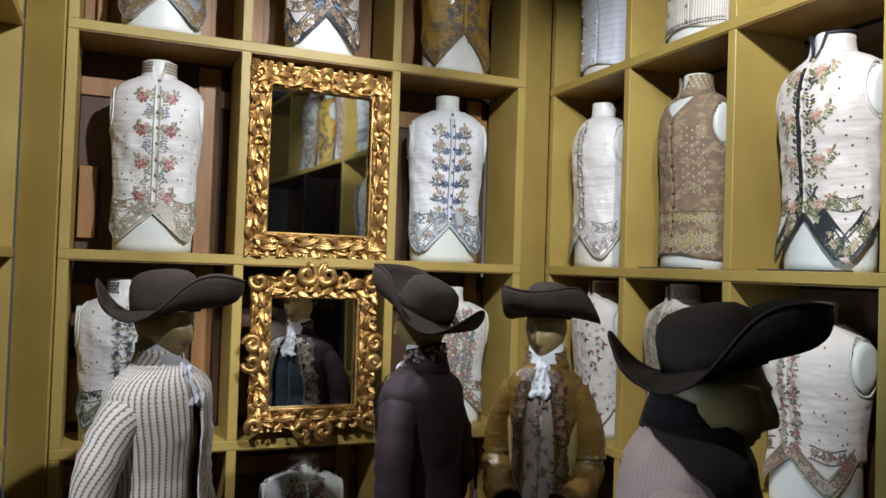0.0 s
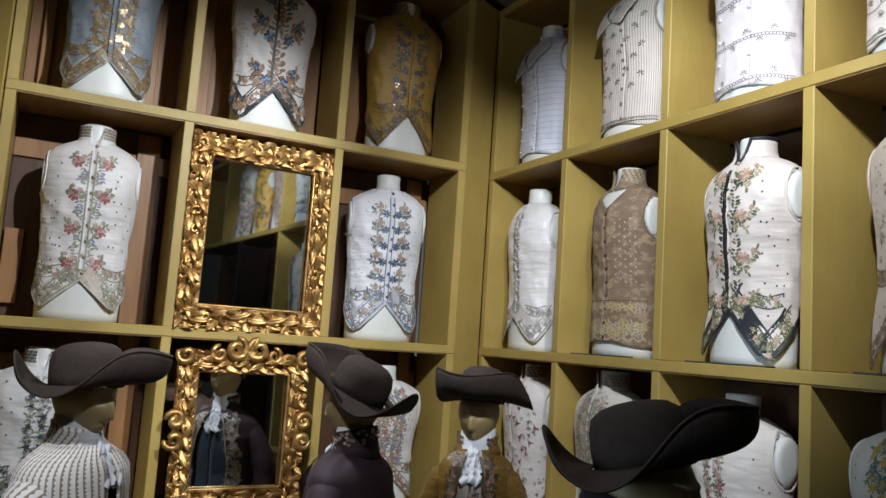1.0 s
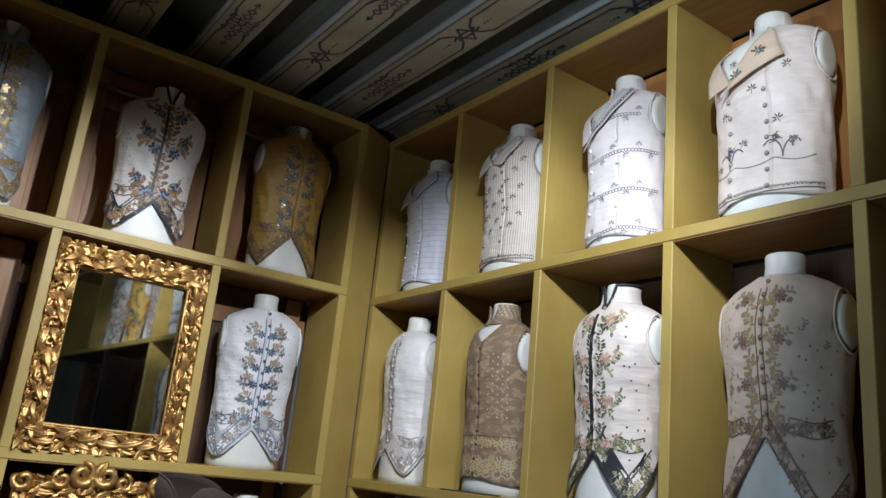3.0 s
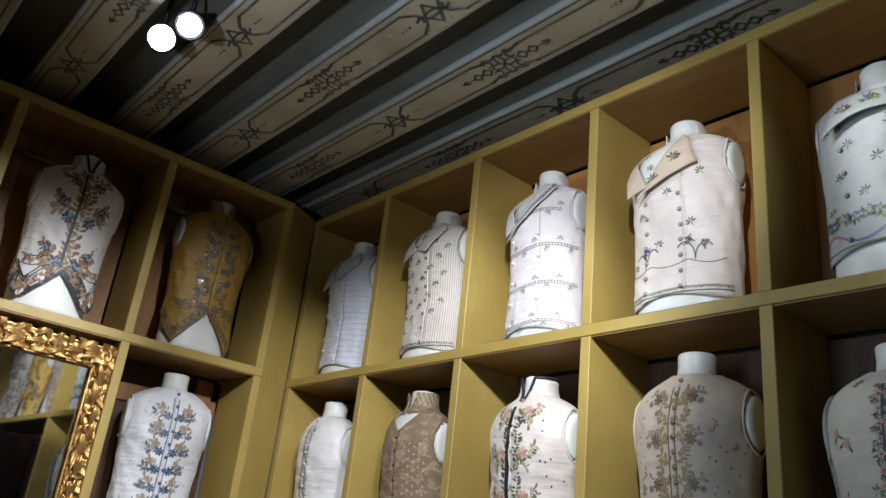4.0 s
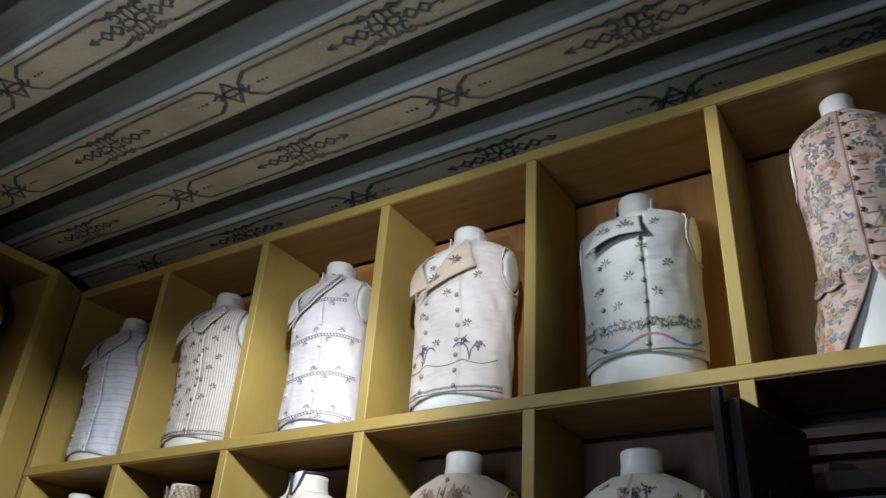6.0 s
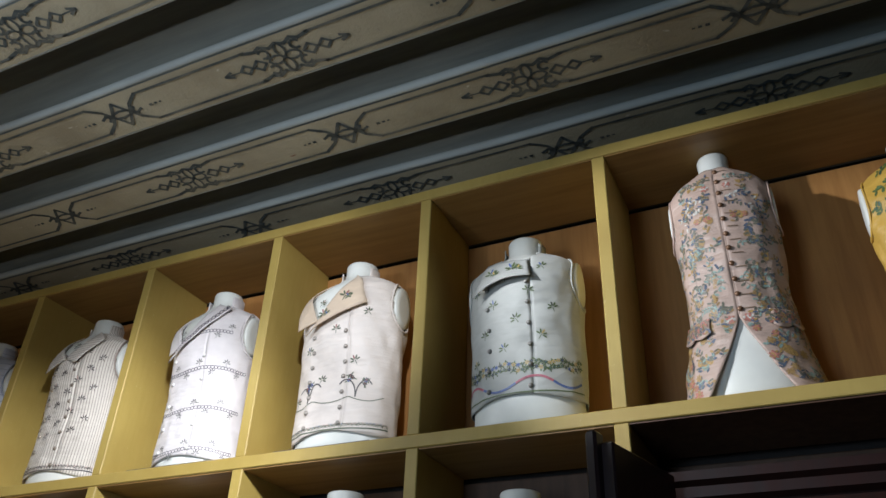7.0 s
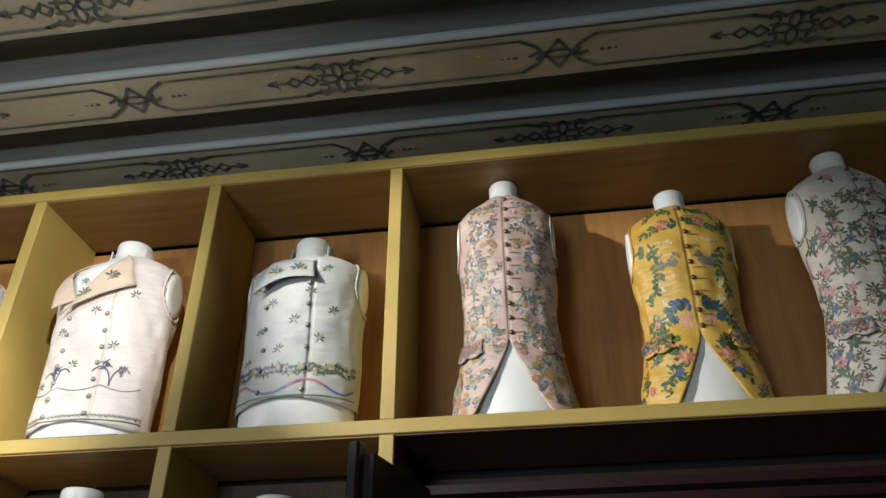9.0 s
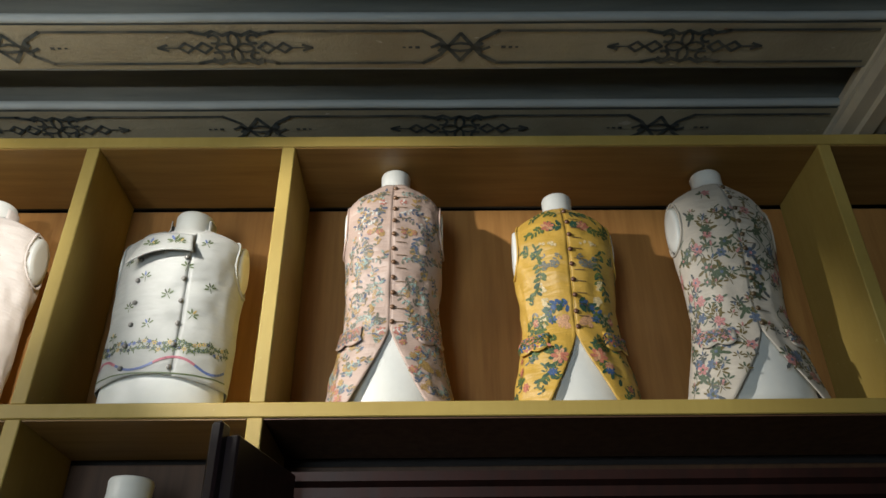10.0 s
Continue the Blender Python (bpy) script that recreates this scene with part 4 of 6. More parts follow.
def brocade(n, size, petals, leaves, stem, big=0):
    """An all-over woven pattern of flowers and leafy stems."""
    def design(bm, cl, rng):
        for i, (u, z) in enumerate(scatter(cl, rng, n, 0.25)):
            if i % 3 == 0:
                flower(bm, cl, u, z, size * rng.uniform(0.8, 1.25), rng, rng.choice(petals), rng.choice(leaves), rng.choice(petals))
            else:
                sprig(bm, cl, u, z, size * rng.uniform(0.8, 1.4), rng, rng.choice(leaves), rng.choice(petals))
        for i in range(big):
            u, z = rng.uniform(-0.2, 0.2), rng.uniform(0.2, 0.85) * cl.fig.base
            pts = [(u + 0.02 * math.sin(k * 0.9), z + 0.012 * k) for k in range(8)]
            if all(q > cl.bottom(p) + 0.01 and q < cl.fig.base * 0.92 for p, q in pts):
                strip(bm, cl, pts, 0.0034, stem, 0.0063)
    return design


def spray(bm, cl, p, q, n, size, rng, tints, stem=None, bend=0.0, off=0.0067):
    """A leafy twig that bends from p to q: pairs of small leaves along it."""
    pts = []
    for i in range(n + 1):
        f = i / n
        pts.append((p[0] + (q[0] - p[0]) * f + bend * (q[1] - p[1]) * math.sin(math.pi * f), p[1] + (q[1] - p[1]) * f - bend * (q[0] - p[0]) * math.sin(math.pi * f)))
    run = math.atan2(q[1] - p[1], q[0] - p[0])
    if stem is not None:
        strip(bm, cl, pts, 0.0016, stem, off - 0.0003)
    for i, (u, z) in enumerate(pts):
        for side in (-1, 1):
            if z > cl.bottom(u) + 0.012 and rng.random() < 0.9:
                a = run + side * rng.uniform(0.5, 1.3)
                r = size * rng.uniform(0.9, 1.45)
                blob(bm, cl, u + 1.1 * r * math.cos(a), z + 1.1 * r * math.sin(a), r, a, rng.uniform(0.38, 0.55), rng.choice(tints), off)


def cloud(bm, cl, u, z, wide, high, rng, tint):
    """A loose woven patch with an uneven edge."""
    for i in range(9):
        blob(bm, cl, u + rng.uniform(-0.6, 0.6) * wide, z + rng.uniform(-0.6, 0.6) * high, min(wide, high) * rng.uniform(0.35, 0.6), rng.uniform(0, 3), 0.8, tint, 0.0064 + 0.00003 * i, 9)


def rose(bm, cl, u, z, r, rng, petal, heart):
    """A full round flower: two rings of petals round a heart."""
    for n, k, w, off in ((7, 0.66, 0.36, 0.0072), (5, 0.34, 0.27, 0.0075)):
        start = rng.uniform(0, 6)
        for i in range(n):
            a = start + 2 * math.pi * i / n
            blob(bm, cl, u + k * r * math.cos(a), z + k * r * math.sin(a), r * w, a, 0.72, petal if (i + n) % 3 else heart, off, 7)
    blob(bm, cl, u, z, r * 0.16, 0, 1.0, heart, 0.0078)


def paired(sprays, clouds, roses, filler, skirt):
    """A woven pattern that is mirrored about the front edge. Heights are parts of the torso's height."""
    def design(bm, cl, rng):
        h = cl.fig.base
        for side in (-1, 1):
            for u, z, w, d, tint in clouds:
                cloud(bm, cl, side * u, z * h, w, d, rng, tint)
            for u0, z0, u1, z1, n, size, tints, stem, bend in sprays:
                spray(bm, cl, (side * u0, z0 * h), (side * u1, z1 * h), n, size, rng, tints, stem, bend * side)
            for u, z, r, petal, heart in roses:
                rose(bm, cl, side * u, z * h, r, rng, petal, heart)
        for u, z in scatter(cl, rng, filler[0], 0.25, filler[1]):
            spray(bm, cl, (u, z), (u + rng.uniform(-0.02, 0.02), z + rng.uniform(0.012, 0.03)), 3, filler[2], rng, filler[3], filler[3][0], 0.3)
        for i in range(skirt[0]):
            u, z = rng.choice((-1, 1)) * rng.uniform(0.02, 0.2), rng.uniform(0.02, cl.apex)
            if z > cl.bottom(u) + 0.018:
                if i % 4:
                    spray(bm, cl, (u, z), (u + rng.uniform(-0.02, 0.02), z + 0.02), 3, 0.0058, rng, skirt[1], skirt[1][0], 0.3)
                else:
                    rose(bm, cl, u, z, rng.uniform(0.010, 0.017), rng, rng.choice(skirt[2]), skirt[2][0])
    return design


def chain_bands(levels, colour, leaf):
    """Level bands of linked rings with small leaves."""
    def design(bm, cl, rng):
        for f in levels:
            z0 = f * cl.fig.base
            for i in range(36):
                u = -0.23 + 0.46 * i / 35
                z = z0 + 0.006 * math.sin(u * 22)
                if abs(u) > 0.15 and f > 0.68:
                    continue
                ring = [(u + 0.0074 * math.cos(a), z + 0.0062 * math.sin(a)) for a in (k * math.pi / 3 for k in range(7))]
                strip(bm, cl, ring, 0.0024, colour, 0.0067)
                if i % 4 == 0:
                    sprig(bm, cl, u, z + 0.020 * (1 if i % 8 else -1), 0.014, rng, leaf, colour)
    return design


def sprigs_and_hem(n, leaf, petals, band, wave=None, arcs=None):
    """Scattered small sprigs and a flowered band above the hem."""
    def design(bm, cl, rng):
        lo = cl.low
        for i in range(n):
            u, z = -0.15 + 0.3 * ((i * 0.38) % 1.0), lo + 0.13 + (cl.fig.base * 0.9 - lo - 0.13) * i / n
            sprig(bm, cl, u, z, 0.0165, rng, leaf, rng.choice(petals))
        for i in range(34):
            u = -0.22 + 0.44 * i / 33
            if band == "dense":
                for k in range(2):
                    flower(bm, cl, u, lo + 0.085 + 0.018 * k + 0.004 * math.sin(i), 0.0066, rng, rng.choice(petals) if rng.random() < 0.5 else leaf, leaf, petals[0])
            else:
                sprig(bm, cl, u, lo + 0.022, 0.008, rng, leaf, rng.choice(petals))
        strip(bm, cl, [(-0.23 + 0.46 * i / 40, lo + 0.012) for i in range(41)], 0.004, leaf, 0.0067)
        if wave is not None:
            for k in range(4):
                strip(bm, cl, [(-0.22 + 0.11 * k + 0.11 * i / 12, lo + 0.042 + 0.019 * math.sin(math.pi * (k + i / 12))) for i in range(13)], 0.0075, wave[k % 2], 0.0070)
        if arcs is not None:
            for c in (-0.09, 0.09):
                for s in (-1, 1):
                    strip(bm, cl, [(c + s * 0.034 * (1 - math.cos(a)), lo + 0.115 + 0.060 * math.sin(a)) for a in (i * 2.3 / 10 for i in range(11))], 0.0042, arcs, 0.0070)
                for k in range(6):
                    flower(bm, cl, c + rng.uniform(-0.04, 0.04), lo + 0.17 + rng.uniform(-0.012, 0.02), 0.008, rng, rng.choice(petals), leaf, petals[0])
            strip(bm, cl, [(-0.2 + 0.4 * i / 40, lo + 0.118 - 0.016 * abs(math.sin(i * math.pi / 13.3))) for i in range(41)], 0.0025, leaf, 0.0067)
    return design


def north(x, z, y=0.145, turn=0.0):
    return pose(x, y, z + T / 2, 0, 0, turn)


def east(y, z, x=0.145, turn=0.0):
    return pose(x, y, z + T / 2, 0, 0, -90 + turn)


BLUE, NAVY, GREEN, ROSE, RED, GOLD, BROWN, GREY, BLACK, TEAL = (0.19, 0.23, 0.32), (0.055, 0.065, 0.095), (0.22, 0.25, 0.15), (0.56, 0.36, 0.31), (0.34, 0.14, 0.13), (0.60, 0.42, 0.10), (0.20, 0.12, 0.06), (0.42, 0.42, 0.40), (0.016, 0.018, 0.022), (0.10, 0.22, 0.24)
PALE_ROSE, SILVER, OLIVE = (0.72, 0.46, 0.36), (0.46, 0.45, 0.42, 0.6), (0.22, 0.19, 0.07)
N_GROUP, E_GROUP = "waistcoats on the end wall shelves", "waistcoats on the long wall shelves"

waistcoat(north(-1.86, Z_C), 0.80, 1.02, (0.22, 0.26, 0.29), "pale blue-grey silk waistcoat with gold floral embroidery", N_GROUP, low=0.03, collar="stand", satin=True, rough=0.42, seed=11,
          threads=[(0.27, 0.19, 0.07), (0.34, 0.25, 0.10, 0.3), BROWN, (0.36, 0.36, 0.32), BLACK], design=bouquet_front(2, 9, 0.017, 0.028, (0, 1, 1), 2, 1, None, 4, (0.07, 3, 2, (0, 1, 2))))
waistcoat(north(-1.18, Z_C), 0.755, 1.02, (0.78, 0.75, 0.72), "white silk waistcoat with blue flowers and dark worked hem", N_GROUP, low=0.03, apex=0.185, collar="stand", seed=12, rim=BLACK,
          threads=[(0.045, 0.065, 0.12), (0.30, 0.30, 0.32), (0.26, 0.16, 0.08), (0.035, 0.04, 0.05), (0.26, 0.36, 0.46), (0.40, 0.28, 0.18)], design=lambda bm, cl, rng: (
              paired([(0.012, 0.28, 0.018, 0.92, 22, 0.0135, (2, 2, 5), 2, 0.0), (0.05, 0.88, 0.10, 0.95, 6, 0.0135, (2, 5), 2, 0.2), (0.05, 0.70, 0.105, 0.74, 7, 0.0135, (2, 5, 2), 2, 0.2), (0.045, 0.66, 0.10, 0.64, 6, 0.0135, (2, 5), 2, -0.2), (0.05, 0.38, 0.105, 0.42, 7, 0.0135, (2, 5, 2), 2, 0.2), (0.045, 0.34, 0.09, 0.31, 6, 0.0135, (2, 5), 2, -0.2)], [],
                     [(0.050, 0.86, 0.026, 0, 4), (0.084, 0.71, 0.023, 0, 4), (0.044, 0.61, 0.027, 0, 4), (0.086, 0.40, 0.023, 0, 4), (0.042, 0.32, 0.027, 0, 4)], (0, 0.1, 0.006, (2,)), (0, (2,), (2,)))(bm, cl, rng),
              bouquet_front(0, 1, 0.02, 0.05, (0, 1), 2, 4, 1, 3, (0.075, 3, 3, (2, 5, 0, 5)), 0.0, 0.0125)(bm, cl, rng)))
waistcoat(north(-0.52, Z_C), 0.785, 1.04, (0.36, 0.21, 0.028), "mustard silk waistcoat with silver sequin embroidery", N_GROUP, low=0.025, apex=0.19, collar="stand", satin=True, rough=0.45, seed=13,
          threads=[(0.10, 0.085, 0.07), SILVER, (0.16, 0.155, 0.15), (0.22, 0.14, 0.04)], design=lambda bm, cl, rng: (paired([(0.02, 0.30 + 0.09 * k, 0.075, 0.335 + 0.09 * k, 6, 0.0085, (0, 3, 0), 0, 0.2) for k in range(7)], [], [(0.030, 0.31 + 0.13 * k, 0.019, 0, 2) for k in range(5)] + [(0.064, 0.37 + 0.13 * k, 0.016, 2, 0) for k in range(5)], (14, 0.09, 0.005, (3, 0)), (12, (3, 0), (2, 0)))(bm, cl, rng), [blob(bm, cl, rng.uniform(-0.085, 0.085), rng.uniform(0.16, 0.66), 0.0036, 0, 1.0, 1, 0.0082) for k in range(90)], hem_band(bm, cl, rng, 0.06, None, 3, (3, 3, 0))))
waistcoat(north(-1.863, Z_B, 0.145, -4), 0.80, 1.0, (0.84, 0.81, 0.78), "white satin waistcoat with rose bouquets and buttons", N_GROUP, low=0.04, apex=0.165, collar="stand", satin=True, rough=0.4, seed=14, buttons=9, button_colour=(0.36, 0.30, 0.2),
          threads=[GREEN, (0.34, 0.33, 0.27), ROSE, (0.38, 0.13, 0.13), (0.24, 0.27, 0.40), (0.36, 0.37, 0.26), (0.58, 0.52, 0.42), BLACK], design=lambda bm, cl, rng: (paired([(0.020, 0.31 + 0.185 * k, 0.070, 0.335 + 0.185 * k, 6, 0.0095, (0, 5, 0), 5, 0.2) for k in range(4)] + [(0.032, 0.275 + 0.185 * k, 0.040, 0.215 + 0.185 * k, 4, 0.0072, (4, 4, 0), 5, 0.2) for k in range(4)] + [(0.016, 0.24 + 0.10 * k, 0.024, 0.29 + 0.10 * k, 3, 0.0085, (5, 1), None, 0.2) for k in range(7)], [], [(0.055, 0.305 + 0.185 * k, 0.0245, 3, 2) for k in range(4)] + [(0.034, 0.335 + 0.185 * k, 0.0125, 2, 6) for k in range(4)] + [(0.062, 0.355 + 0.185 * k, 0.009, 2, 5) for k in range(4)], (0, 0.1, 0.005, (0,)), (0, (0,), (2,)))(bm, cl, rng), bouquet_front(0, 1, 0.02, 0.04, (2, 3), 5, 2, 7, 1, (0.075, 6, 1, (2, 1, 5, 0)), 0.0, 0.006)(bm, cl, rng)))
waistcoat(north(-0.545, Z_B, 0.145, -9), 0.80, 1.03, (0.82, 0.82, 0.84), "white satin waistcoat with blue flower border", N_GROUP, low=0.035, apex=0.185, satin=True, rough=0.4, seed=15, buttons=10, button_colour=(0.12, 0.15, 0.22),
          threads=[(0.05, 0.075, 0.13), (0.16, 0.22, 0.32), (0.14, 0.16, 0.18), (0.38, 0.25, 0.17), (0.50, 0.52, 0.53), (0.40, 0.38, 0.32)], design=lambda bm, cl, rng: (
              paired([(0.034, 0.30 + 0.105 * k, 0.085, 0.315 + 0.105 * k, 6, 0.0092, (2, 2, 5), 2, 0.1) for k in range(6)] + [(0.034, 0.325 + 0.105 * k, 0.062, 0.355 + 0.105 * k, 4, 0.009, (5, 3), None, 0.2) for k in range(6)], [],
                     [(0.028, 0.295 + 0.105 * k, 0.0195, 0, 1) for k in range(6)] + [(0.052, 0.345 + 0.105 * k, 0.013, 3, 5) for k in range(6)], (0, 0.1, 0.006, (2,)), (0, (2,), (2,)))(bm, cl, rng),
              bouquet_front(0, 1, 0.02, 0.05, (0, 1), 2, 4, 4, 1, (0.085, 4, 1, (5, 3, 1, 2)), 0.0, 0.005)(bm, cl, rng)))
waistcoat(north(-1.96, Z_A, 0.17), 0.66, 1.0, (0.76, 0.75, 0.74), "white silk waistcoat with fine dark sprigs", N_GROUP, seed=16, collar="stand", threads=[GREEN, NAVY, GREY], design=bouquet_front(1, 9, 0.014, 0.022, (1, 2), 0, 1, 1, None, (0.06, 2, 1, (1, 0))))
waistcoat(north(-0.48, Z_A, 0.17), 0.66, 1.0, (0.78, 0.76, 0.72), "white silk waistcoat with rose and green embroidery", N_GROUP, seed=17, threads=[GREEN, RED, ROSE, BLUE], design=bouquet_front(2, 9, 0.016, 0.022, (1, 2, 3), 0, 2, 1, None, (0.06, None, 0, (1, 0))))
waistcoat(north(-1.19, 0.08, 0.15), 0.69, 1.0, (0.70, 0.72, 0.72), "white silk waistcoat with dark flowered collar edge", N_GROUP, seed=18, collar="stand", neck_v=0.10, threads=[NAVY, GREEN, RED, GREY], design=bouquet_front(2, 8, 0.018, 0.03, (2, 2, 0), 1, 2, 0, 0))

waistcoat(east(-0.19, Z_C), 0.72, 0.98, (0.66, 0.68, 0.76), "pale blue-white cotton waistcoat with thin stripes and lapels", E_GROUP, hem="straight", low=0.045, collar="lapel", neck_v=0.15, neck_at=-0.15, lapels=[(((-0.022, -0.155), (-0.145, -0.004)), ((-0.120, -0.195), (-0.172, -0.075)), 0.0, 0.020), (((-0.022, -0.155), (0.095, -0.004)), ((0.020, -0.175), (0.128, -0.080)), 0.0, 0.010)], seed=21, stripe=((0.42, 0.45, 0.55), 0.028, 0.10, False), buttons=7, button_at=0.06, button_colour=(0.62, 0.62, 0.66))
waistcoat(east(-0.84, Z_C), 0.715, 1.0, (0.72, 0.67, 0.60), "cream striped waistcoat with dark sprigs and lapels", E_GROUP, hem="straight", low=0.045, collar="lapel", neck_v=0.13, neck_at=-0.2, lapels=[(((-0.032, -0.135), (-0.150, -0.004)), ((-0.130, -0.175), (-0.178, -0.085)), 0.0, 0.018), (((-0.032, -0.135), (0.088, -0.004)), ((0.045, -0.165), (0.116, -0.065)), 0.0, 0.012)], seed=22, stripe=((0.36, 0.30, 0.26), 0.0125, 0.26, True), buttons=7, button_at=0.06,
          threads=[(0.06, 0.05, 0.05), ROSE, (0.10, 0.10, 0.10)], design=sprigs_and_hem(26, 0, (0, 2, 1), "", None))
waistcoat(east(-1.475, Z_C), 0.72, 0.95, (0.77, 0.72, 0.72), "white cotton waistcoat with dark chain bands", E_GROUP, hem="straight", low=0.04, collar="lapel", neck_v=0.175, neck_at=-0.42, lapels=[(((-0.072, -0.180), (0.055, -0.002)), ((-0.112, -0.235), (0.110, -0.048)), 0.022, 0.011), (((-0.072, -0.180), (-0.185, -0.004)), ((-0.135, -0.200), (-0.195, -0.05)), 0.0, 0.012)], seed=23, buttons=5, button_at=0.07, button_colour=(0.75, 0.72, 0.70),
          threads=[(0.09, 0.08, 0.10), (0.22, 0.22, 0.20)], lapel_threads="chain", design=chain_bands((0.10, 0.33, 0.56, 0.78), 0, 1))
waistcoat(east(-2.09, Z_C), 0.715, 1.06, (0.80, 0.72, 0.66), "cream silk double-breasted waistcoat with wide lapels", E_GROUP, hem="straight", low=0.05, collar="lapel", satin=True, rough=0.42, neck_v=0.185, neck_at=-0.4, lapels=[(((-0.070, -0.190), (0.058, -0.002)), ((-0.105, -0.240), (0.112, -0.150)), 0.0, 0.014), (((-0.070, -0.190), (-0.185, -0.004)), ((-0.155, -0.205), (-0.195, -0.110)), 0.0, 0.018)], seed=24, lapel_colour=(0.66, 0.53, 0.40), buttons=7, button_at=0.065, button_colour=(0.42, 0.38, 0.34),
          threads=[(0.12, 0.15, 0.09), RED, (0.10, 0.16, 0.34), (0.10, 0.09, 0.09), (0.20, 0.20, 0.12)], lapel_threads="sprig", design=sprigs_and_hem(7, 0, (1, 2, 3), "", None, 3))
waistcoat(east(-2.725, Z_C), 0.665, 1.02, (0.46, 0.47, 0.445), "white waistcoat with ribbon and flower hem", E_GROUP, hem="straight", low=0.085, collar="lapel", neck_v=0.085, neck_at=-0.08, lapels=[(((-0.105, -0.040), (0.045, -0.060)), ((-0.112, -0.172), (0.058, -0.135)), -0.016, 0.022)], seed=25, buttons=6, button_at=0.065, button_colour=(0.26, 0.25, 0.23),
          threads=[(0.11, 0.15, 0.06), (0.11, 0.16, 0.36), (0.58, 0.42, 0.14), (0.07, 0.08, 0.06), (0.46, 0.16, 0.20)], lapel_threads="sprig", design=sprigs_and_hem(11, 0, (1, 2, 3), "dense", (4, 1)))
waistcoat(east(-3.352, Z_C), 0.83, 0.82, (0.51, 0.375, 0.31), "long pink silk brocade waistcoat with buttons and pocket flaps", E_GROUP, hem="long", apex=0.235, wide=0.10, flare=0.16, seed=26, buttons=11, pockets=True, button_colour=(0.20, 0.11, 0.06), satin=True, rough=0.45,
          threads=[(0.17, 0.17, 0.13), (0.11, 0.14, 0.20), (0.42, 0.27, 0.10), (0.48, 0.20, 0.16), (0.62, 0.60, 0.55), (0.40, 0.26, 0.12), (0.28, 0.38, 0.34)],
          design=paired([(0.025, 0.93, 0.105, 0.93, 8, 0.006, (0, 0, 6), None, 0.1), (0.02, 0.815, 0.115, 0.77, 10, 0.0068, (1, 1, 4), None, -0.25), (0.03, 0.79, 0.10, 0.72, 9, 0.006, (1, 4, 0), None, -0.2), (0.085, 0.71, 0.075, 0.63, 6, 0.007, (1, 0, 0), 0, 0.2), (0.03, 0.60, 0.10, 0.56, 8, 0.006, (0, 0, 6), 0, -0.3), (0.045, 0.53, 0.11, 0.47, 8, 0.006, (6, 0, 0), 0, 0.3), (0.05, 0.50, 0.055, 0.42, 6, 0.006, (6, 0), 0, 0.4), (0.05, 0.36, 0.12, 0.33, 8, 0.006, (6, 6, 0), 0, -0.25), (0.11, 0.66, 0.125, 0.40, 10, 0.0065, (0, 1), 0, 0.1)],
                        [(0.048, 0.725, 0.034, 0.016, 2), (0.055, 0.40, 0.010, 0.022, 2), (0.045, 0.46, 0.010, 0.018, 5), (0.068, 0.35, 0.012, 0.018, 5), (0.06, 0.64, 0.012, 0.014, 5), (0.09, 0.28, 0.035, 0.012, 5), (0.10, 0.55, 0.014, 0.024, 2), (0.11, 0.80, 0.012, 0.02, 2), (0.10, 0.16, 0.026, 0.022, 2), (0.07, 0.89, 0.020, 0.010, 2)],
                        [(0.03, 0.875, 0.012, 3, 4), (0.035, 0.725, 0.011, 3, 2), (0.065, 0.725, 0.009, 3, 2), (0.022, 0.30, 0.014, 3, 4), (0.05, 0.40, 0.006, 2, 5)],
                        (130, 0.03, 0.0064, (0, 0, 5, 1, 6, 2)), (100, (0, 1, 6, 2), (2, 3, 5, 2))))
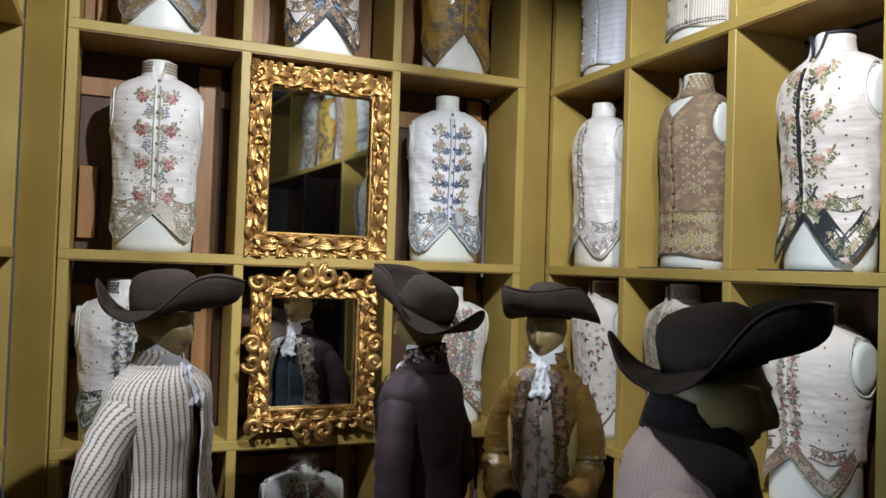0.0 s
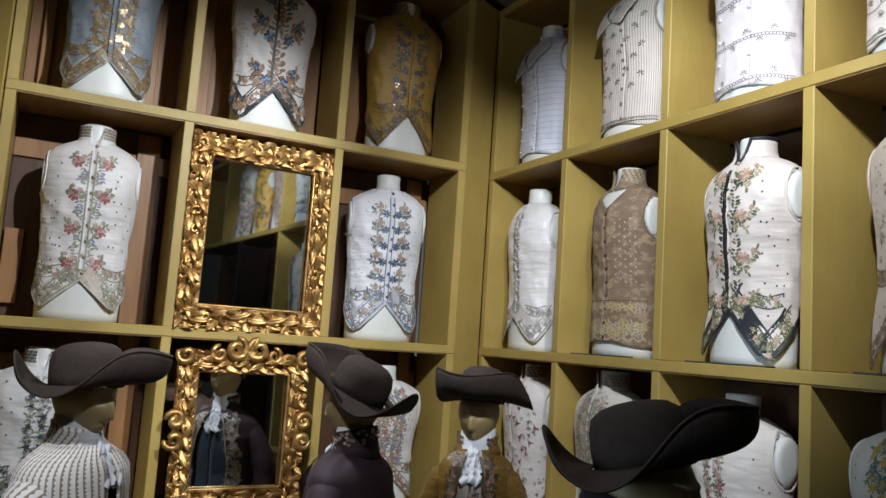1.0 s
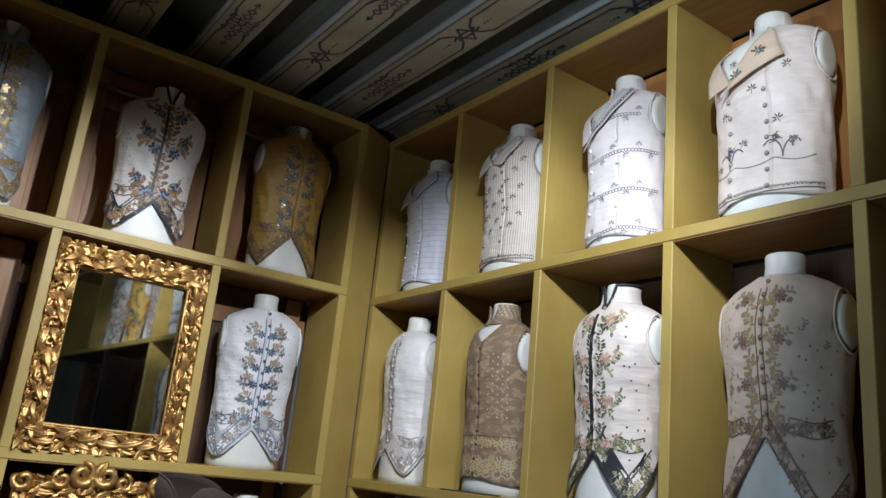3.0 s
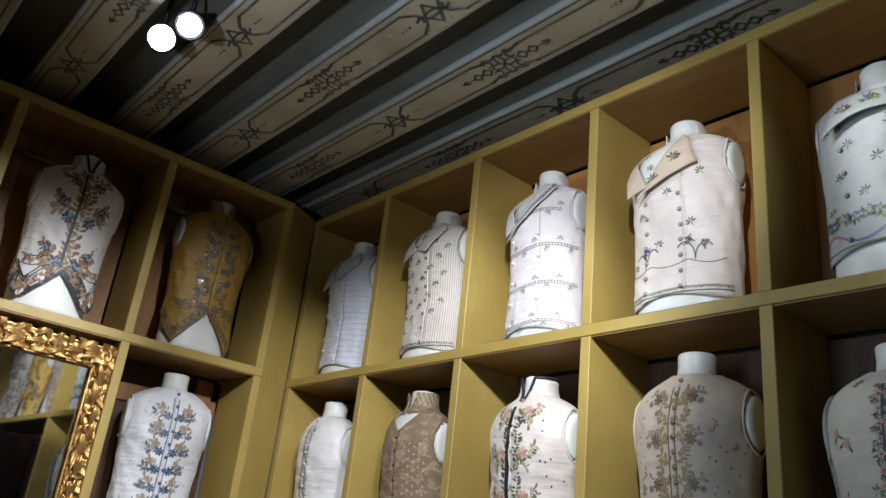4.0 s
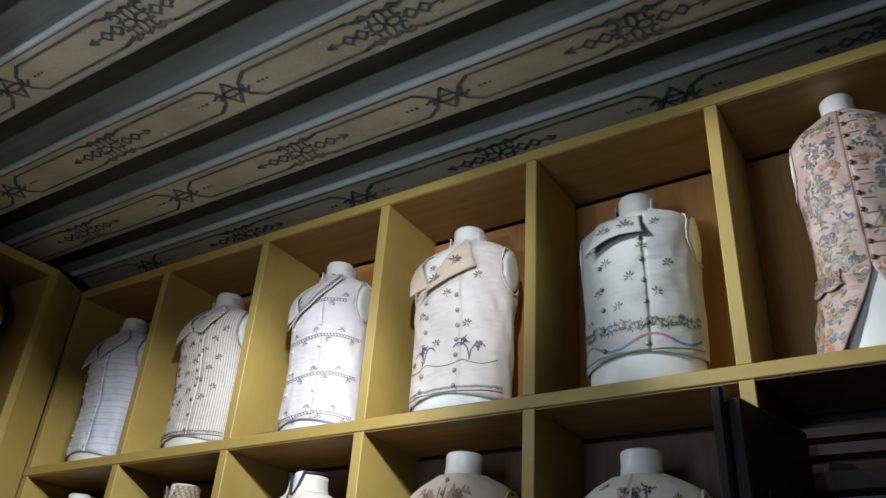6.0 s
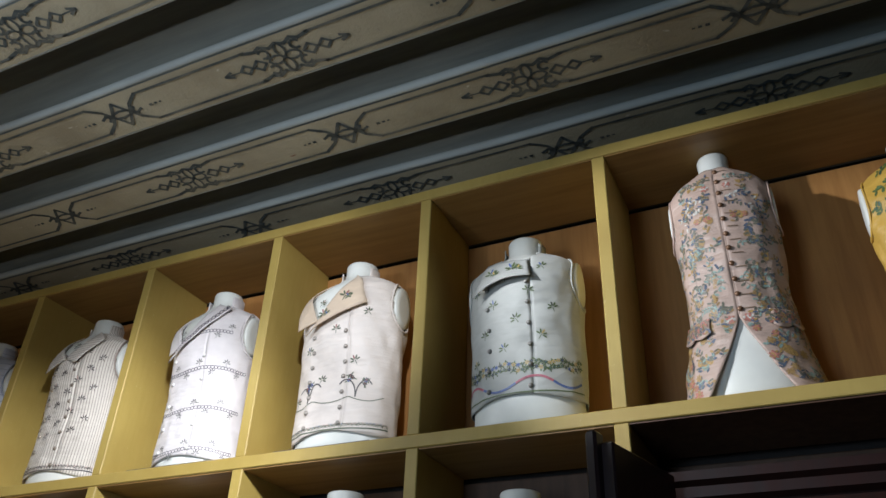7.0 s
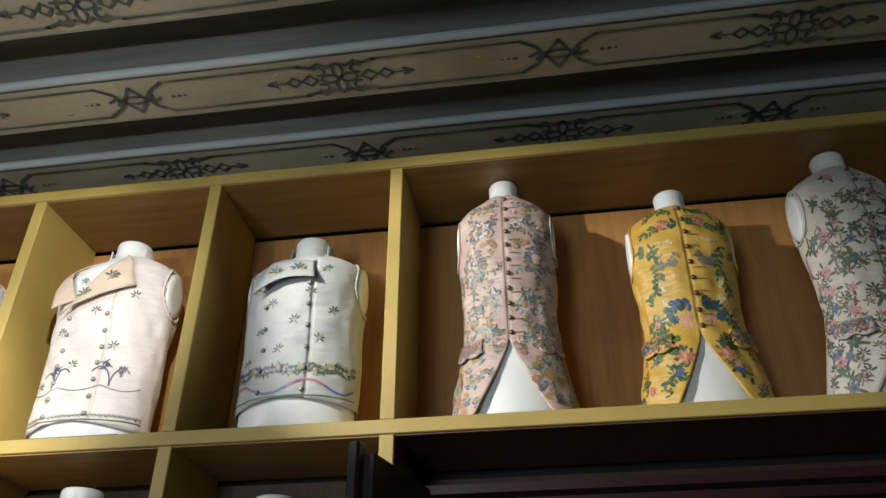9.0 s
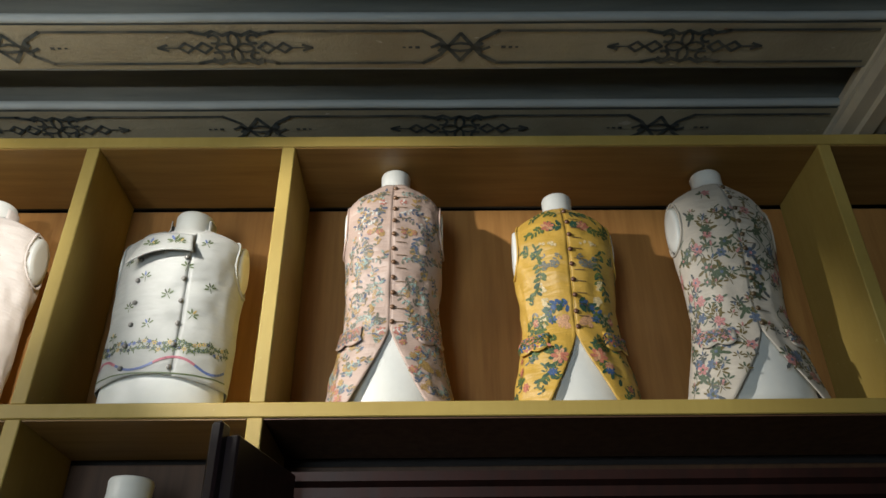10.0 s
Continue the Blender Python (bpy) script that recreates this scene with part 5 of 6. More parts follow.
waistcoat(east(-3.868, Z_C), 0.735, 0.82, (0.62, 0.38, 0.065), "long yellow silk brocade waistcoat with garlands", E_GROUP, hem="long", apex=0.215, wide=0.085, flare=0.16, seed=27, buttons=9, pockets=True, button_colour=(0.16, 0.08, 0.05), satin=True, rough=0.42,
          threads=[(0.10, 0.15, 0.045), (0.04, 0.10, 0.06), (0.06, 0.12, 0.26), (0.52, 0.18, 0.11), (0.66, 0.52, 0.28), (0.22, 0.22, 0.18), (0.62, 0.34, 0.18)],
          design=paired([(0.02, 0.94, 0.10, 0.92, 8, 0.008, (0, 0, 1), 0, -0.2), (0.012, 0.86, 0.04, 0.87, 4, 0.009, (1, 1), 1, 0.1), (0.07, 0.86, 0.12, 0.83, 5, 0.008, (0, 0), 0, 0.1), (0.025, 0.70, 0.075, 0.66, 8, 0.0062, (5, 5), None, 0.2), (0.03, 0.65, 0.07, 0.70, 6, 0.006, (5, 5), None, 0.3), (0.105, 0.74, 0.11, 0.52, 10, 0.009, (0, 1), 1, 0.15), (0.015, 0.465, 0.07, 0.43, 5, 0.010, (1, 1, 2), None, -0.2), (0.07, 0.44, 0.095, 0.26, 9, 0.0095, (0, 1), 1, -0.2), (0.055, 0.30, 0.11, 0.36, 7, 0.008, (0, 0), 0, 0.3), (0.06, 0.28, 0.10, 0.12, 9, 0.009, (0, 1), 1, 0.2), (0.12, 0.45, 0.14, 0.22, 9, 0.008, (0, 5), 0, 0.2)],
                        [(0.06, 0.765, 0.040, 0.010, 4), (0.085, 0.56, 0.012, 0.030, 4), (0.075, 0.48, 0.014, 0.022, 4), (0.030, 0.385, 0.024, 0.022, 6), (0.095, 0.40, 0.014, 0.03, 4)],
                        [(0.052, 0.865, 0.021, 3, 6), (0.030, 0.47, 0.012, 2, 1), (0.055, 0.455, 0.010, 2, 2), (0.062, 0.40, 0.014, 2, 1), (0.05, 0.22, 0.024, 3, 6), (0.12, 0.40, 0.013, 3, 6), (0.072, 0.15, 0.013, 2, 2)],
                        (20, 0.11, 0.008, (0, 0, 1)), (46, (0, 1, 1), (3, 6, 2))))
waistcoat(east(-4.365, Z_C, 0.145, 8), 0.825, 0.86, (0.56, 0.51, 0.43), "long ivory silk waistcoat woven with flowers and leaves", E_GROUP, hem="long", apex=0.22, wide=0.12, flare=0.28, seed=28, buttons=11, pockets=True, button_colour=(0.14, 0.10, 0.06),
          threads=[(0.10, 0.11, 0.11), (0.17, 0.135, 0.055), (0.55, 0.25, 0.24), (0.13, 0.17, 0.24), (0.10, 0.135, 0.085)], design=brocade(190, 0.0165, (2, 3, 4), (1, 4, 0, 1), 4, 20))

waistcoat(east(-0.155, Z_B), 0.79, 1.0, (0.85, 0.83, 0.82), "white satin waistcoat with narrow worked border", E_GROUP, low=0.035, apex=0.165, satin=True, rough=0.34, seed=31, threads=[(0.30, 0.28, 0.27), (0.45, 0.43, 0.40), (0.62, 0.58, 0.55)], design=bouquet_front(1, 16, 0.009, 0.016, (0, 1), 1, 0, None, 1, (0.075, 2, 0, (0, 1))), buttons=11, button_colour=(0.7, 0.68, 0.64))
waistcoat(east(-0.82, Z_B), 0.785, 0.96, (0.25, 0.175, 0.115), "brown velvet waistcoat with cream patterned panels", E_GROUP, hem="straight", low=0.05, seed=32, rough=0.7, neck_v=0.10, patch=((0.36, 0.275, 0.17), 17.0), collar="stand", buttons=10, button_colour=(0.16, 0.10, 0.07),
          threads=[(0.46, 0.38, 0.28), (0.50, 0.42, 0.20), (0.14, 0.09, 0.06), (0.52, 0.46, 0.38)], design=lambda bm, cl, rng: ([blob(bm, cl, s * (0.055 + 0.024 * i), 0.30 + 0.030 * j + 0.012 * (i % 2), 0.0065, 0.7 if (i + j) % 2 else 2.2, 0.5, 3, 0.0067) for s in (-1, 1) for i in range(5) for j in range(9)], [flower(bm, cl, -0.2 + 0.4 * i / 22, z + 0.006 * math.sin(i * 2.1), 0.013, rng, rng.choice((0, 1)), 1, 2) for z in (0.10, 0.125, 0.20) for i in range(23)], strip(bm, cl, [(-0.22 + 0.44 * i / 60, 0.072 + 0.006 * math.sin(i * 0.9)) for i in range(61)], 0.007, 0, 0.0067), strip(bm, cl, line_between((-0.22, 0.225), (0.22, 0.225), 30), 0.004, 2, 0.0067)))
waistcoat(east(-1.478, Z_B), 0.78, 1.02, (0.78, 0.70, 0.64), "white satin waistcoat with black border and rose embroidery", E_GROUP, low=0.018, apex=0.19, collar="stand", satin=True, rough=0.33, seed=33, buttons=9, button_colour=(0.50, 0.42, 0.28), rim=BLACK,
          threads=[BLACK, (0.05, 0.06, 0.06), (0.60, 0.44, 0.34), (0.48, 0.26, 0.18), (0.16, 0.17, 0.08), (0.46, 0.40, 0.24)], design=lambda bm, cl, rng: (paired([(0.022, 0.29 + 0.20 * k, 0.095, 0.335 + 0.20 * k, 8, 0.0085, (4, 4, 5), 4, 0.25) for k in range(4)] + [(0.022, 0.265 + 0.20 * k, 0.065, 0.235 + 0.20 * k, 5, 0.008, (4, 5), 4, -0.2) for k in range(4)] + [(0.020, 0.22 + 0.10 * k, 0.024, 0.30 + 0.10 * k, 5, 0.008, (4, 1), None, 0.1) for k in range(7)], [], [(0.050, 0.30 + 0.20 * k, 0.0235, 2, 3) for k in range(4)] + [(0.086, 0.335 + 0.20 * k, 0.010, 3, 2) for k in range(4)], (0, 0.1, 0.005, (4,)), (0, (4,), (2,)))(bm, cl, rng), bouquet_front(0, 1, 0.02, 0.05, (2, 3), 4, 3, 1, 0, (0.075, 0, 1, (5, 4, 2, 4)), 0.0, 0.017)(bm, cl, rng)))
waistcoat(east(-2.115, Z_B), 0.79, 1.06, (0.66, 0.55, 0.44), "beige silk waistcoat with muted floral columns", E_GROUP, low=0.008, apex=0.25, wide=0.15, seed=34, buttons=11, button_colour=(0.30, 0.22, 0.16),
          threads=[(0.25, 0.17, 0.11), (0.36, 0.27, 0.19), (0.38, 0.28, 0.12), (0.20, 0.12, 0.08), (0.30, 0.26, 0.24)], design=lambda bm, cl, rng: (paired([(0.010, 0.33 + 0.075 * k, 0.040, 0.385 + 0.075 * k, 5, 0.0085, (2, 2, 1), 2, 0.2) for k in range(8)] + [(0.030, 0.36 + 0.17 * k, 0.080, 0.40 + 0.17 * k, 5, 0.007, (1, 4), 1, -0.2) for k in range(4)], [], [(0.056, 0.375 + 0.17 * k, 0.0185, 0, 3) for k in range(4)] + [(0.082, 0.36 + 0.17 * k, 0.010, 4, 0) for k in range(4)], (10, 0.10, 0.004, (1,)), (0, (1,), (0,)))(bm, cl, rng), bouquet_front(0, 1, 0.02, 0.05, (0, 1), 1, 3, 1, 3, (0.065, None, 3, (0, 3, 1)), 0.0, 0.004)(bm, cl, rng)))
waistcoat(east(-2.69, Z_B), 0.745, 1.02, (0.66, 0.62, 0.52), "cream silk waistcoat with dark flower sprigs", E_GROUP, low=0.05, seed=35, threads=[NAVY, (0.18, 0.17, 0.10), ROSE, GREY], design=lambda bm, cl, rng: (brocade(60, 0.012, (0, 2), (1, 1), 1)(bm, cl, rng), bouquet_front(1, 12, 0.012, 0.018, (0, 2), 1, 0, None, 0)(bm, cl, rng)))
waistcoat(east(-0.20, Z_A), 0.715, 1.0, (0.72, 0.68, 0.65), "white silk waistcoat dotted with dark red flowers", E_GROUP, seed=41, threads=[(0.25, 0.06, 0.07), (0.12, 0.08, 0.06), GREY], collar="stand", design=brocade(120, 0.009, (0, 0), (1, 2), 1))
waistcoat(east(-0.77, Z_A), 0.715, 1.0, (0.62, 0.58, 0.52), "ivory waistcoat with silver and green collar embroidery", E_GROUP, seed=42, collar="stand", threads=[GREEN, SILVER, ROSE], design=bouquet_front(2, 9, 0.016, 0.024, (1, 2), 0, 1, 0, 0))
waistcoat(east(-1.44, Z_A), 0.68, 1.04, (0.78, 0.72, 0.66), "white silk waistcoat with rose and blue flower columns", E_GROUP, low=0.07, apex=0.18, seed=43, threads=[(0.14, 0.16, 0.10), RED, ROSE, BLUE, (0.45, 0.38, 0.28)], design=bouquet_front(1, 9, 0.013, 0.024, (1, 2, 4), 0, 2, 1, None, (0.05, 4, 0, (4, 0, 1))))
waistcoat(east(-2.05, Z_A), 0.70, 1.0, (0.74, 0.72, 0.66), "white silk waistcoat with green leaf embroidery", E_GROUP, seed=44, threads=[GREEN, GOLD, TEAL], design=bouquet_front(2, 8, 0.016, 0.026, (1, 2), 0, 1, 0))


# ---------------------------------------------------------------- gilt mirrors
def scroll(bm, c, r, start, turns, hand, thick, y):
    pts, radii = [], []
    n = 15
    for i in range(n + 1):
        f = i / n
        a = start + hand * turns * 2 * math.pi * f
        rr = r * (1 - 0.80 * f)
        pts.append(Vector((c[0] + rr * math.cos(a), y - 0.016 * f - 0.004, c[1] + rr * math.sin(a))))
        radii.append(thick * (0.35 + 1.0 * math.sin(math.pi * min(1, f * 0.9 + 0.12))))
    tube(bm, pts, radii, 6)


def leaf(bm, c, length, turn, y, width=0.36):
    """A pointed acanthus leaf: grooved along the middle, notched at the sides, with a curling tip."""
    rows = []
    for i in range(10):
        f = i / 9
        w = length * width * math.sin(math.pi * (0.06 + 0.92 * f)) ** 0.8 * (1.15 - 0.45 * f) * (1 + 0.20 * math.cos(f * 19))
        lift = 0.016 * math.sin(math.pi * min(1, f * 0.8)) + 0.012 * f * f
        bend = 0.22 * length * f * f
        row = []
        for g, d in ((-1, -0.004), (-0.6, 0.006), (-0.15, 0.003), (0.15, 0.003), (0.6, 0.006), (1, -0.004)):
            x, z = f * length, g * w / 2 + bend
            row.append(Vector((c[0] + x * math.cos(turn) - z * math.sin(turn), y - lift - d, c[1] + x * math.sin(turn) + z * math.cos(turn))))
        rows.append(row)
    grid(bm, rows)


def gilt_mirror(m, half, inner, label, crest, seed):
    """half, inner: half sizes of the frame and of the glass, centred."""
    t = thing("gilt_mirror", m, label, "mirror", "gilt mirrors")
    rng = random.Random(seed)
    (hx, hz), (ix, iz) = half, inner
    bm = bmesh.new()
    rows = []
    per = [(-1, -1), (1, -1), (1, 1), (-1, 1)]
    along, across = 74, 15
    for k in range(4):
        (ax, az), (bx, bz) = per[k], per[(k + 1) % 4]
        for i in range(along + (k == 3)):
            f = i / along
            sx, sz = ax + (bx - ax) * f, az + (bz - az) * f
            row = []
            for j in range(across + 1):
                g = j / across
                x, z = sx * (hx + (ix - hx) * g), sz * (hz + (iz - hz) * g)
                q = Vector((x * 13, seed * 2.0, z * 13))
                swirl = q + 1.2 * Vector((noise.noise(q * 0.9), 0, noise.noise(q * 0.9 + Vector((5, 1, 2)))))
                ridge = 1 - abs(noise.noise(swirl * 1.7)) * 2.6
                depth = 0.014 + 0.016 * (abs(2 * g - 1) > 0.80) + 0.012 * max(-0.9, ridge) * math.sin(math.pi * g)
                edge = 0.006 * noise.noise(Vector((x * 40, 3, z * 40))) * (1 - g)
                row.append(Vector((x * (1 + edge / hx), -depth if 0 < j < across else 0.010, z * (1 + edge / hz))))
            rows.append(row)
    grid(bm, rows)
    part("frame_moulding", bm, GILT, t, "carved gilded rocaille frame", True)
    bm = bmesh.new()
    wide = (hx - ix + hz - iz) / 2
    mx, mz = (hx + ix) / 2, (hz + iz) / 2
    sides = [((-mx, -mz), (1, 0), 2 * mx), ((mx, -mz), (0, 1), 2 * mz), ((mx, mz), (-1, 0), 2 * mx), ((-mx, mz), (0, -1), 2 * mz)]
    for (x, z), (dx, dz), length in sides:
        n = max(4, round(length / (wide * 0.84)))
        ang = math.atan2(dz, dx)
        for i in range(n + 1):
            f = i / n * length
            c = (x + dx * f + rng.uniform(-0.006, 0.006), z + dz * f + rng.uniform(-0.006, 0.006))
            hand = 1 if i % 2 else -1
            r = wide * (0.44 if i in (0, n) else rng.uniform(0.28, 0.40))
            scroll(bm, c, r * 0.80, ang + hand * 1.2 + rng.uniform(-0.5, 0.5), rng.uniform(0.9, 1.25), hand, wide * 0.085, -0.022)
            for k in range(6):
                a = ang + hand * (0.35 + 0.55 * k) + rng.uniform(-0.25, 0.25) + (math.pi if k % 2 else 0)
                p = (c[0] + 0.22 * wide * math.cos(a), c[1] + 0.22 * wide * math.sin(a))
                leaf(bm, p, wide * rng.uniform(0.60, 1.0), a, -0.014 - 0.003 * k, 0.42)
    for v in bm.verts:
        v.co.x, v.co.z = max(-hx - 0.004, min(hx + 0.004, v.co.x)), max(-hz - 0.004, min(hz + 0.004, v.co.z))
        dx, dz = ix + 0.003 - abs(v.co.x), iz + 0.003 - abs(v.co.z)
        if dx > 0 and dz > 0:
            if dx < dz:
                v.co.x += math.copysign(dx, v.co.x)
            else:
                v.co.z += math.copysign(dz, v.co.z)
    inside = [f for f in bm.faces if abs(f.calc_center_median().x) < ix + 0.0005 and abs(f.calc_center_median().z) < iz + 0.0005]
    bmesh.ops.delete(bm, geom=inside, context="FACES")
    part("carving", bm, GILT, t, "carved and gilded scrolling acanthus", True)["kind"] = "stuff"
    # beaded inner edge
    bm = bmesh.new()
    for (x, z), (dx, dz), length in (((-ix, -iz), (1, 0), 2 * ix), ((ix, -iz), (0, 1), 2 * iz), ((ix, iz), (-1, 0), 2 * ix), ((-ix, iz), (0, -1), 2 * iz)):
        n = round(length / 0.014)
        pts = [Vector((x + dx * length * i / (2 * n), -0.024, z + dz * length * i / (2 * n))) for i in range(2 * n + 1)]
        tube(bm, pts, [0.0072 if i % 2 else 0.0042 for i in range(2 * n + 1)], 6)
    part("beaded_edge", bm, GILT, t, "gilded beading", True)
    if crest:
        bm = bmesh.new()
        for s in (-1, 1):
            scroll(bm, (s * 0.045, hz + 0.012), 0.050, math.pi / 2, 1.4, s, 0.013, -0.032)
            scroll(bm, (s * 0.115, hz - 0.010), 0.036, math.pi / 2, 1.3, -s, 0.010, -0.030)
            leaf(bm, (s * 0.01, hz - 0.02), 0.085, math.pi / 2 - s * 0.5, -0.030)
            scroll(bm, (s * 0.050, -hz - 0.008), 0.044, -math.pi / 2, 1.4, -s, 0.012, -0.032)
            leaf(bm, (s * 0.01, -hz + 0.01), 0.075, -math.pi / 2 + s * 0.6, -0.030)
            for e in (-1, 1):
                scroll(bm, (s * (hx - 0.002), e * 0.040), 0.038, 0 if s > 0 else math.pi, 1.35, e * s, 0.013, -0.032)
                scroll(bm, (s * (hx - 0.020), e * (hz - 0.020)), 0.036, rng.uniform(0, 6), 1.3, e, 0.012, -0.034)
        part("crest", bm, GILT, t, "gilded crest, ears and base scrolls", True)["kind"] = "stuff"
    part("mirror_glass", box((-ix - 0.01, -0.004, -iz - 0.01), (ix + 0.01, 0.0, iz + 0.01)), MIRROR, t, "old foxed mirror glass")
    part("mirror_back", box((-hx + 0.03, 0.013, -hz + 0.03), (hx - 0.03, 0.024, hz - 0.03)), VOID, t)
    return t


gilt_mirror(pose(-1.189, 0.045, 2.084, 0, 0, 2.3), (0.315, 0.412), (0.230, 0.315), "large mirror in a carved gilt baroque frame", False, 3)
gilt_mirror(pose(-1.203, -0.012, 1.262, -1.2, 0, 1.95), (0.268, 0.320), (0.192, 0.235), "smaller mirror in a scrolled gilt frame with crest", True, 8)


# ---------------------------------------------------------------- dressed mannequins
def mannequin(m, head_turn=0.0):
    """One plain figure: head with simple features, neck, body, arms, legs."""
    bm = bmesh.new()
    made = bmesh.ops.create_uvsphere(bm, u_segments=72, v_segments=56, radius=1.0)
    for v in made["verts"]:
        p = v.co.copy()
        x, y, z = p.x * 0.074, p.y * 0.096, p.z * 0.116
        if z < 0:
            k = 1 + 0.26 * z / 0.116
            x *= k
            if y > 0:
                y *= 1 + 0.35 * z / 0.116
        if y < 0:
            front = max(0.0, -p.y)
            low = (0.020 - z) / 0.070
            nose = math.exp(-(x / 0.011) ** 2) * (max(0.0, low) if low < 1 else max(0.0, 1 - (low - 1) * 6)) * front
            y -= 0.029 * nose
            for s in (-1, 1):
                y += 0.016 * math.exp(-((x - s * 0.028) / 0.014) ** 2 - ((z - 0.006) / 0.012) ** 2) * front
                y -= 0.006 * math.exp(-((x - s * 0.029) / 0.010) ** 2 - ((z - 0.008) / 0.005) ** 2) * front
                y -= 0.005 * math.exp(-((x - s * 0.032) / 0.020) ** 2 - ((z + 0.028) / 0.020) ** 2) * front
            y -= 0.007 * math.exp(-(x / 0.024) ** 2 - ((z + 0.072) / 0.0060) ** 2) * front
            y -= 0.007 * math.exp(-(x / 0.024) ** 2 - ((z + 0.085) / 0.0060) ** 2) * front
            y += 0.004 * math.exp(-(x / 0.026) ** 2 - ((z + 0.0785) / 0.0030) ** 2) * front
            y -= 0.008 * math.exp(-(x / 0.020) ** 2 - ((z + 0.106) / 0.012) ** 2) * front
            y -= 0.007 * math.exp(-(x / 0.05) ** 2 - ((z - 0.026) / 0.009) ** 2) * front
        turned = Vector((x, y, z)) if not head_turn else Matrix.Rotation(radians(head_turn), 3, "Z") @ Vector((x, y, z))
        v.co = turned + Vector((0, 0, 1.462))
    loft(bm, [(0, 0.02, 1.25, 0.060, 0.062), (0, 0.015, 1.32, 0.054, 0.056), (0, 0.012, 1.40, 0.052, 0.056)], 24)
    loft(bm, [(0, 0, 0.78, 0.13, 0.10), (0, 0, 0.95, 0.12, 0.09), (0, 0, 1.12, 0.14, 0.10), (0, 0, 1.22, 0.13, 0.08), (0, 0.01, 1.27, 0.06, 0.05)], 24)
    for s in (-1, 1):
        loft(bm, [(s * 0.085, 0, 0.05, 0.045, 0.05), (s * 0.085, 0, 0.45, 0.055, 0.06), (s * 0.08, 0, 0.80, 0.075, 0.085)], 18)
        loft(bm, [(s * 0.085, -0.05, 0.0, 0.045, 0.12), (s * 0.085, -0.04, 0.05, 0.040, 0.10), (s * 0.085, 0.0, 0.08, 0.035, 0.045)], 18)
    ob = part("mannequin", bm, SKIN, None, smooth=True)
    ob.matrix_basis = m
    return tagged(ob, "standing display mannequin with a plain olive-painted head", "mannequin", "dressed mannequins")


def tricorn(m, label):
    """A felt hat whose brim is turned up on three sides."""
    t = thing("tricorn_hat", m, label, "hat", "tricorn hats")
    bm = bmesh.new()
    loft(bm, [(0, 0, -0.012, 0.083, 0.101), (0, 0, 0.03, 0.084, 0.102), (0, 0, 0.070, 0.081, 0.099), (0, 0, 0.097, 0.072, 0.089), (0, 0, 0.112, 0.054, 0.068), (0, 0, 0.119, 0.028, 0.036), (0, 0, 0.121, 0.006, 0.008)], 40)
    part("crown", bm, FELT, t, "rounded felt crown", True)
    rows = []
    sides, steps = 72, 11
    for j in range(steps + 1):
        f = j / steps
        row = []
        for i in range(sides):
            p = 2 * math.pi * i / sides
            lobe = 0.5 - 0.5 * math.cos(3 * p)
            edge = 0.189 + 0.010 * math.cos(p) + 0.012 * math.cos(2 * p) + 0.013 * math.cos(3 * p)
            high = 0.050 + 0.023 * math.cos(p) + 0.035 * math.cos(2 * p) - 0.038 * math.cos(3 * p)
            base = 0.084 + 0.018 * abs(math.cos(p))
            belly, sag = edge + 0.012 * lobe, -0.022 + 0.010 * lobe
            r = base * (1 - f) ** 2 + 2 * f * (1 - f) * belly + f * f * edge
            z = 2 * f * (1 - f) * sag + f * f * high
            row.append(Vector((r * math.sin(p), -r * math.cos(p) * 1.04, z)))
        rows.append(row)
    bm = bmesh.new()
    grid(bm, rows, True)
    ob = part("brim", bm, FELT, t, "upturned felt brim", True)
    ob.modifiers.new("thickness", "SOLIDIFY").thickness = 0.004
    bm = bmesh.new()
    tube(bm, [p for p in rows[-1]] + [rows[-1][0]], [0.0035] * (sides + 1), 6, cap=False)
    part("brim_binding", bm, FELT, t, smooth=True)
    return t


class CoatShape:
    """Half width and depth of a coat by height above the floor."""
    Z = np.array([0.50, 0.62, 0.78, 0.92, 1.00, 1.10, 1.18, 1.235, 1.265, 1.287, 1.30])
    A = np.array([0.250, 0.225, 0.185, 0.152, 0.150, 0.172, 0.190, 0.186, 0.150, 0.100, 0.072])
    B = np.array([0.190, 0.170, 0.140, 0.118, 0.116, 0.128, 0.122, 0.108, 0.092, 0.078, 0.070])

    def __init__(self, width):
        self.width = width

    def radii(self, z):
        return self.width * float(np.interp(z, self.Z, self.A)), float(np.interp(z, self.Z, self.B))

    def at(self, theta, z, off=0.0):
        a, b = self.radii(z)
        return Vector(((a + off) * math.sin(theta), 0.005 - (b + off) * math.cos(theta), z + max(0.0, off) * (0.7 if z > 1.22 else 0)))

    def place(self, u, z, off=0.0):
        return self.at(u / self.radii(z)[0], z, off)


class CoatCloth:
    def __init__(self, width):
        self.fig = CoatShape(width)


